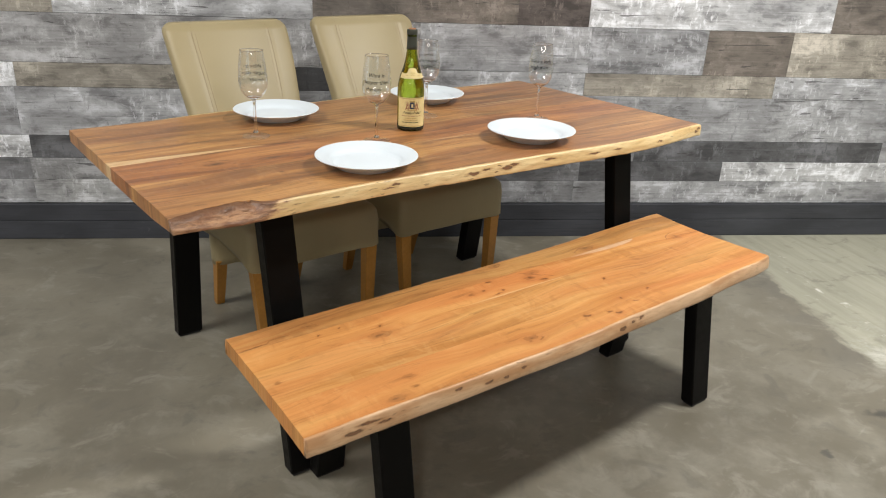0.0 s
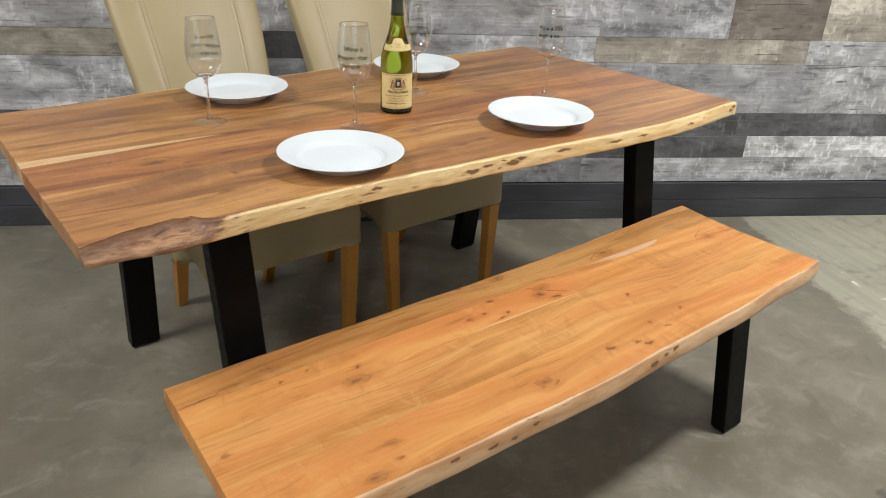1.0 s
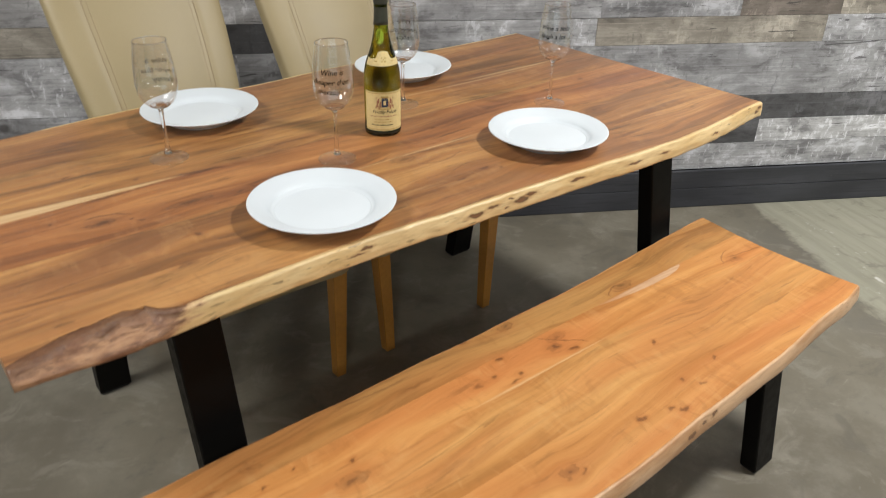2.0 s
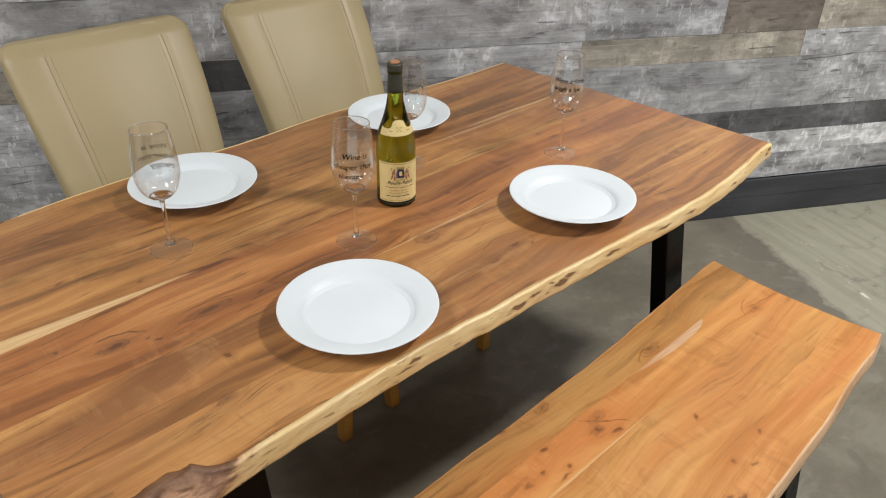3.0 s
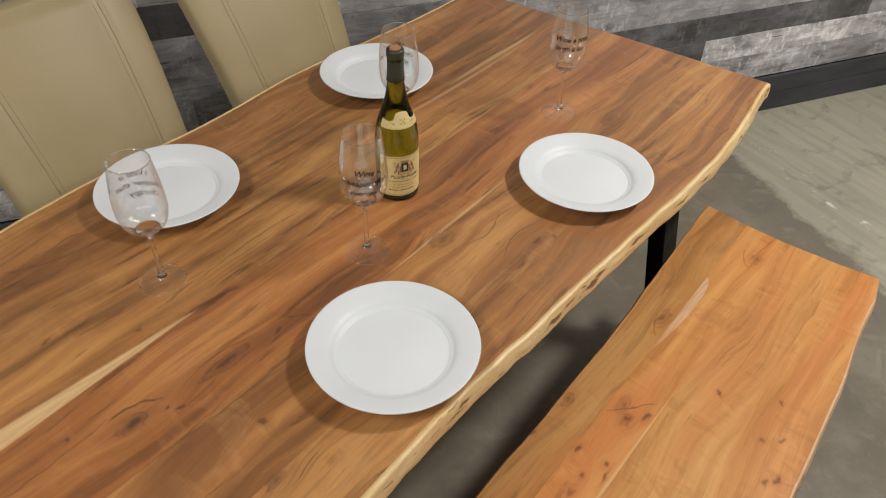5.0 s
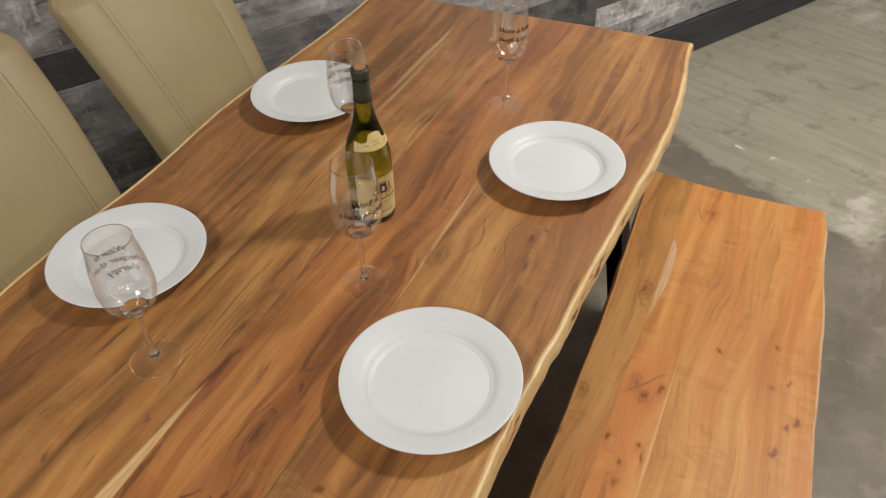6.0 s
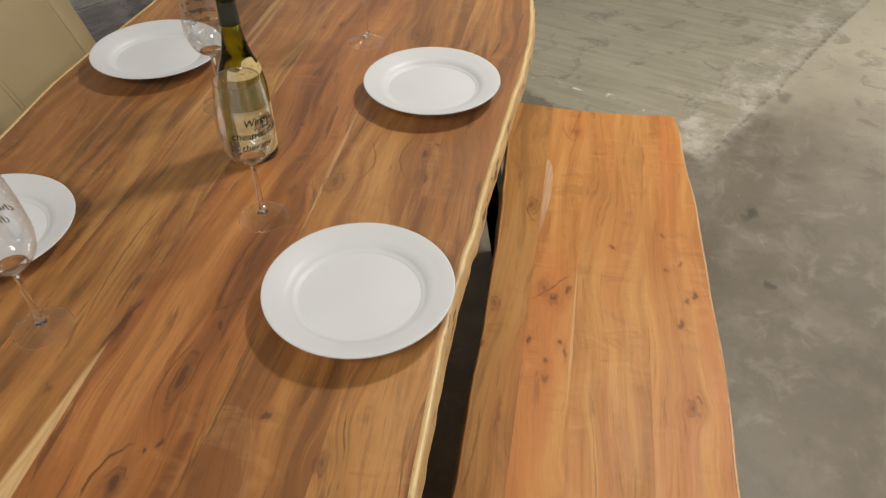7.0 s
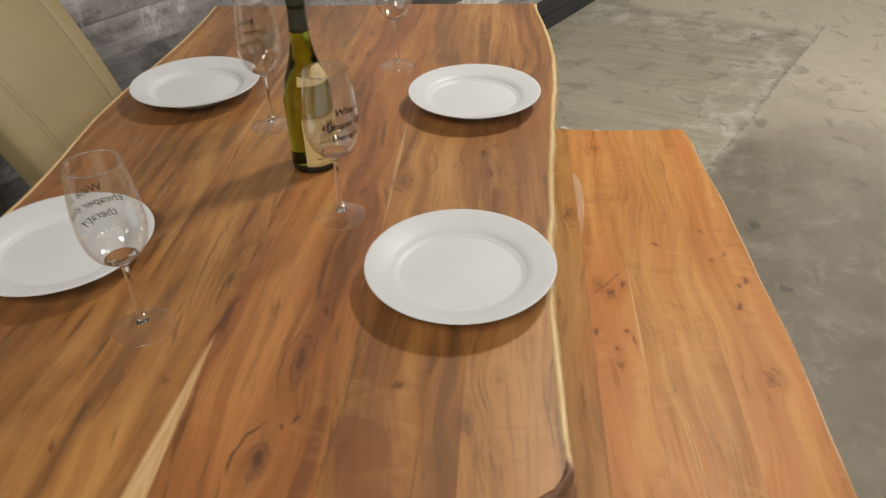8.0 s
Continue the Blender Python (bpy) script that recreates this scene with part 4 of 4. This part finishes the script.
def lettering(lines, size, owner, material, wrap, name="lettering", gap=1.15):
    """Words in the built-in font as one thin mesh, laid on a curved surface by wrap."""
    data = bpy.data.curves.new(name, "FONT")
    data.body, data.size, data.align_x, data.space_line = "\n".join(lines), size, "CENTER", gap
    data.resolution_u = 3
    data.offset = size * 0.005
    temp = bpy.data.objects.new(name, data)
    scene.collection.objects.link(temp)
    bpy.context.view_layer.update()
    mesh = bpy.data.meshes.new_from_object(temp.evaluated_get(bpy.context.evaluated_depsgraph_get()))
    bpy.data.objects.remove(temp)
    bpy.data.curves.remove(data)
    bm = bmesh.new()
    bm.from_mesh(mesh)
    bpy.data.meshes.remove(mesh)
    bmesh.ops.triangulate(bm, faces=bm.faces)
    bmesh.ops.subdivide_edges(bm, edges=[e for e in bm.edges if e.calc_length() > size * 0.3], cuts=2)
    slant = 0.24
    for v in bm.verts:
        v.co = Vector(wrap(v.co.x + slant * v.co.y, v.co.y))
    return part(name, bm, material, owner)


def wine_glass(m, lines, facing, label):
    own = thing("wine_glass", m, label, "wine glass", "wine glasses")
    foot = curve_of([(0.0055, 0.017), (0.012, 0.0085), (0.03, 0.004), (0.0375, 0.0024), (0.0388, 0.0016), (0.0385, 0.0004), (0.036, 0.0), (0.0, 0.0)], 5)
    smooth(part("foot", lathe(foot, 64), M_FOOT, own))
    stem = curve_of([(0.0, 0.0115), (0.0085, 0.0115), (0.0055, 0.017), (0.0041, 0.04), (0.0038, 0.078), (0.004, 0.094), (0.0045, 0.1028), (0.0, 0.1028)], 4)
    smooth(part("stem", lathe(stem, 32), M_GLASS, own)).visible_shadow = False
    # a thick base that bends the light, and a thin wall above it
    base = [(0.0, 0.1029), *curve_of(BOWL[:3], 6), (0.0205, 0.1153), *curve_of([(0.0203, 0.1155), (0.014, 0.1148), (0.007, 0.1146), (0.0, 0.1146)], 5)]
    lens = smooth(part("bowl_base", lathe(base, 64), M_GLASS, own))
    lens.visible_shadow = False
    inside = [(r - 0.0011, z + 0.0006) for r, z in reversed(BOWL[3:])] + [(0.0182, 0.1152)]
    lip = [(0.0324, 0.2461), (0.0319, 0.2464), (0.0315, 0.2461)]
    smooth(part("bowl", lathe([*curve_of([(0.0192, 0.1146), *BOWL[3:]], 6), *lip, *curve_of(inside, 6)], 72), M_THIN, own))
    ring = [(0.0321 + 0.0008 * math.cos(a * math.pi / 4), 0.2459 + 0.0008 * math.sin(a * math.pi / 4)) for a in range(9)]
    smooth(part("rim", lathe(ring, 64), M_GLASS, own)).visible_shadow = False
    ring = [(0.0386 + 0.0009 * math.cos(a * math.pi / 4), 0.0012 + 0.0009 * math.sin(a * math.pi / 4)) for a in range(9)]
    smooth(part("foot_rim", lathe(ring, 64), M_GLASS, own)).visible_shadow = False

    def wrap(x, y):
        z = 0.191 + y
        r = bowl_radius(z) + 0.0004
        a = radians(facing) + x / r
        return r * math.cos(a), r * math.sin(a), z

    lettering(lines, 0.0152, own, M_INK, wrap, gap=1.25)
    return own


THERAPY = ("Wine is", "cheaper than", "therapy")
wine_glass(at(-0.612, 0.213, 0.7625), THERAPY, 60, "clear stemmed wine glass with black lettering, before a plate")
wine_glass(at(-0.332, 0.001, 0.7625), THERAPY, -124, "clear stemmed wine glass with black lettering, beside the bottle")
wine_glass(at(-0.0155, 0.199, 0.7625), THERAPY, 56, "clear stemmed wine glass with black lettering, behind the bottle")
wine_glass(at(0.296, -0.009, 0.7625), ("Wine a little", "laugh a lot"), -139, "clear stemmed wine glass with black lettering, near the table end")


def bottle(m, facing):
    own = thing("wine_bottle", m, "green glass bottle of white wine with cream labels", "bottle")
    body = [(0.0, 0.008), (0.02, 0.004), (0.034, 0.0), (0.0395, 0.002), (0.0412, 0.008), (0.0413, 0.06), (0.0413, 0.116), (0.0402, 0.136), (0.0372, 0.153), (0.0338, 0.166), (0.0272, 0.184), (0.0218, 0.202), (0.0179, 0.220), (0.0156, 0.236), (0.0147, 0.252), (0.0141, 0.27), (0.014, 0.292), (0.0, 0.292)]
    smooth(part("bottle_body", lathe(curve_of(body, 5), 72), M_GREEN, own))
    smooth(part("base_ring", lathe([(0.030, 0.0004), (0.0345, -0.0002), (0.0398, 0.0016), (0.0417, 0.008), (0.0417, 0.0145), (0.0408, 0.0148)], 72), M_BASE, own))
    capsule = [(0.0, 0.3005), (0.0118, 0.3005), (0.0155, 0.300), (0.0158, 0.297), (0.0158, 0.288), (0.0147, 0.285), (0.0148, 0.27), (0.0154, 0.252), (0.0166, 0.243), (0.0163, 0.243)]
    smooth(part("capsule", lathe(list(reversed(capsule)), 48), M_FOIL, own, "dark green foil capsule"))
    part("cork", lathe([(0.0, 0.3035), (0.0095, 0.3035), (0.0102, 0.3028), (0.0102, 0.300)], 32), M_CORK, own)

    def r_at(z):
        for (r0, z0), (r1, z1) in zip(body[2:], body[3:]):
            if z0 <= z <= z1:
                return r0 + (r1 - r0) * (z - z0) / max(1e-6, z1 - z0)
        return 0.0413

    def on(a, z, lift):
        r = r_at(z) + lift
        return r * math.cos(radians(facing) + a), r * math.sin(radians(facing) + a), z

    def patch(name, a0, a1, z0, z1, material, lift=0.0005, parent=own, top=None, n=24, m=10):
        rows = []
        for i in range(n + 1):
            f = i / n
            zt = top(f) if top else z1
            rows.append([on(a0 + (a1 - a0) * f, z0 + (zt - z0) * j / m, lift) for j in range(m + 1)])
        bm, _ = grid_mesh(rows)
        for face in bm.faces:
            face.smooth = True
        return part(name, bm, material, parent)

    label = patch("label", -1.2, 1.2, 0.0142, 0.104, M_PAPER)
    label["label"] = "cream paper label with a crest"
    neck = patch("neck_label", -1.25, 1.25, 0.160, 0.178, M_PAPER, 0.0009, own, lambda f: 0.177 + 0.011 * (step(f, 0.28, 0.34) * step(f, 0.72, 0.66)) + 0.003 * math.cos((f - 0.5) * 9))
    neck["label"] = "cream neck label with a stepped top"
    patch("printed_border", -1.15, 1.15, 0.1005, 0.1022, M_GOLD, 0.0009, label, None, 24, 2)
    patch("printed_border", -1.15, 1.15, 0.0165, 0.018, M_GOLD, 0.0009, label, None, 24, 2)
    patch("shield", -0.17, 0.17, 0.070, 0.089, M_PAPER_BLUE, 0.001, label, None, 8, 4)
    patch("shield_mark", -0.07, 0.07, 0.075, 0.085, M_PAPER, 0.0014, label, None, 4, 3)
    patch("crown", -0.2, 0.2, 0.0905, 0.095, M_GOLD, 0.001, label, lambda f: 0.0935 + 0.0025 * abs(math.sin(f * 12.6)), 24, 2)
    for s in (-1, 1):
        for a0, a1, z0, z1, w in ((0.19, 0.25, 0.069, 0.083, 9), (0.27, 0.34, 0.066, 0.075, 6), (0.28, 0.36, 0.0785, 0.09, 8), (0.37, 0.43, 0.07, 0.085, 11), (0.44, 0.5, 0.067, 0.073, 5), (0.43, 0.48, 0.0885, 0.092, 7)):
            patch("crest_scroll", s * a0, s * a1, z0, z1, M_PAPER_RED, 0.001, label, lambda f, z1=z1, w=w: z1 + 0.002 * math.sin(f * w), 6, 2)
    patch("scroll_band", -0.34, 0.34, 0.0648, 0.0668, M_GOLD, 0.001, label, None, 10, 1)
    patch("crown_band", -0.15, 0.15, 0.0895, 0.0908, M_PAPER_BLUE, 0.0012, label, None, 6, 1)
    lettering(("Pouilly-Fuissé",), 0.0104, label, M_INK, lambda x, y: on(x / 0.0418, 0.0555 + y, 0.001))
    for z, w, mat in ((0.0475, 0.8, M_PAPER_RED), (0.0405, 0.55, M_GOLD), (0.0345, 0.6, M_GOLD), (0.0275, 0.75, M_INK)):
        a = -w
        for f in range(7):
            wide = (0.16, 0.27, 0.1, 0.22, 0.3, 0.14, 0.2)[(f + int(z * 1000)) % 7] * w / 0.7
            if a + wide < w:
                patch("print_bar", a, a + wide, z, z + 0.0016, mat, 0.001, label, None, 4, 1)
            a += wide + 0.05
    for a, z in ((0.0, 0.1725), (-0.13, 0.1755), (0.13, 0.1755), (-0.1, 0.1685), (0.1, 0.1685)):
        patch("print_mark", a - 0.045, a + 0.045, z, z + 0.0026, M_GOLD, 0.0013, neck, None, 3, 2)
    for a in (-0.62, 0.5):
        patch("print_bar", a, a + 0.22, 0.169, 0.171, M_GOLD, 0.0013, neck, None, 3, 1)
    return own


bottle(at(-0.159, 0.08, 0.7625), -118)

# ---- wall cladding: planks, one by one ----
WHITE, PALE, GREY, MID, DARK, TAN, BROWN = (0.56, 0.562, 0.57), (0.42, 0.422, 0.432), (0.312, 0.313, 0.322), (0.208, 0.208, 0.215), (0.12, 0.12, 0.126), (0.35, 0.32, 0.27), (0.215, 0.185, 0.158)
ROWS_OF_PLANKS = [
    (0.165, 0.274, [(-1.437, PALE), (-0.5, (0.5, 0.5, 0.5)), (0.25, MID), (0.973, GREY), (2.7, PALE)]),
    (0.274, 0.370, [(-1.437, MID), (-0.55, (0.27, 0.268, 0.27)), (0.2, GREY), (0.992, MID), (1.691, DARK), (2.95, WHITE)]),
    (0.370, 0.470, [(-1.424, WHITE), (-1.194, DARK), (-0.2, GREY), (1.248, MID), (2.488, DARK), (3.4, PALE)]),
    (0.470, 0.675, [(-1.45, GREY), (-0.3, PALE), (0.75, GREY), (2.7, PALE)]),
    (0.675, 0.775, [(-1.437, WHITE), (-0.6, TAN), (0.1, DARK), (0.972, PALE), (1.872, TAN), (3.1, PALE)]),
    (0.775, 0.973, [(-1.49, MID), (0.231, (0.37, 0.365, 0.365)), (0.981, PALE), (1.516, GREY), (1.919, BROWN), (2.8, TAN)]),
    (0.973, 1.175, [(-1.25, TAN), (-0.22, WHITE), (0.649, BROWN), (0.963, (0.12, 0.10, 0.09)), (2.088, WHITE), (3.2, BROWN)]),
]
rnd = random.Random(7)
tones = [WHITE, PALE, GREY, MID, DARK, TAN, BROWN]


def plank(x0, x1, z0, z1, tone):
    g = 0.0006
    h = 0.0001
    d = rnd.uniform(0.0, 0.0025)
    bm = bmesh.new()
    y0, y1, e = ROOM[3] - d, ROOM[3] + 0.019, 0.0011
    # front, with small chamfers above and below and tight joints at the ends
    q = [bm.verts.new(p) for p in ((x0 + h, y1, z0 + g), (x1 - h, y1, z0 + g), (x1 - h, y1, z1 - g), (x0 + h, y1, z1 - g))]
    r = [bm.verts.new((v.co.x, y0 + e, v.co.z)) for v in q]
    mx, mz = (x0 + x1) / 2, (z0 + z1) / 2
    t = [bm.verts.new((v.co.x - math.copysign(0.0002, v.co.x - mx), y0, v.co.z - math.copysign(e, v.co.z - mz))) for v in q]
    bm.faces.new(t)
    for a, b in ((q, r), (r, t)):
        for i in range(4):
            bm.faces.new((a[i], a[(i + 1) % 4], b[(i + 1) % 4], b[i]))
    bmesh.ops.recalc_face_normals(bm, faces=bm.faces)
    ob = part("plank", bm, M_PLANK, wall)
    j = rnd.uniform(0.88, 1.03)
    ob.color = (tone[0] * j, tone[1] * j, tone[2] * j, 1)


for z0, z1, spans in ROWS_OF_PLANKS:
    # planks further to the left than those listed
    start = -1.9 if spans[0][0] > -1.9 else spans[0][0] - 0.7
    cuts = [ROOM[0], -7.9, -6.8, -5.7, -4.6, -3.6, -2.7, start]
    for a, b in zip(cuts, cuts[1:]):
        plank(a, b, z0, z1, rnd.choice(tones))
    a = start
    for b, tone in spans:
        plank(a, b, z0, z1, tone)
        a = b
    while a < ROOM[1]:
        b = min(ROOM[1], a + rnd.uniform(0.7, 1.3))
        if ROOM[1] - b < 0.3:
            b = ROOM[1]
        plank(a, b, z0, z1, rnd.choice(tones))
        a = b
z = 1.175
while z < 2.98:
    h = min(rnd.choice((0.1, 0.2)), 3.0 - z)
    a = ROOM[0]
    while a < ROOM[1]:
        b = min(ROOM[1], a + rnd.uniform(0.7, 1.3))
        if ROOM[1] - b < 0.3:
            b = ROOM[1]
        plank(a, b, z, z + h, rnd.choice(tones))
        a = b
    z += h

# the dark base boards
base = thing("baseboard", pose(0, 0, 0), "two stacked dark slate-grey base boards along the wall", "baseboard", kind="structure")
for z0, z1 in ((0.0, 0.086), (0.086, 0.165)):
    for a, b in ((ROOM[0], -3.4), (-3.4, 4.2), (4.2, ROOM[1])):
        bm = box(bmesh.new(), a + 0.001, b - 0.001, ROOM[3] - 0.019, ROOM[3] - 0.0035, z0 + 0.001, z1 - 0.001, 0.002)
        part("base_board", bm, M_SLATE, base)
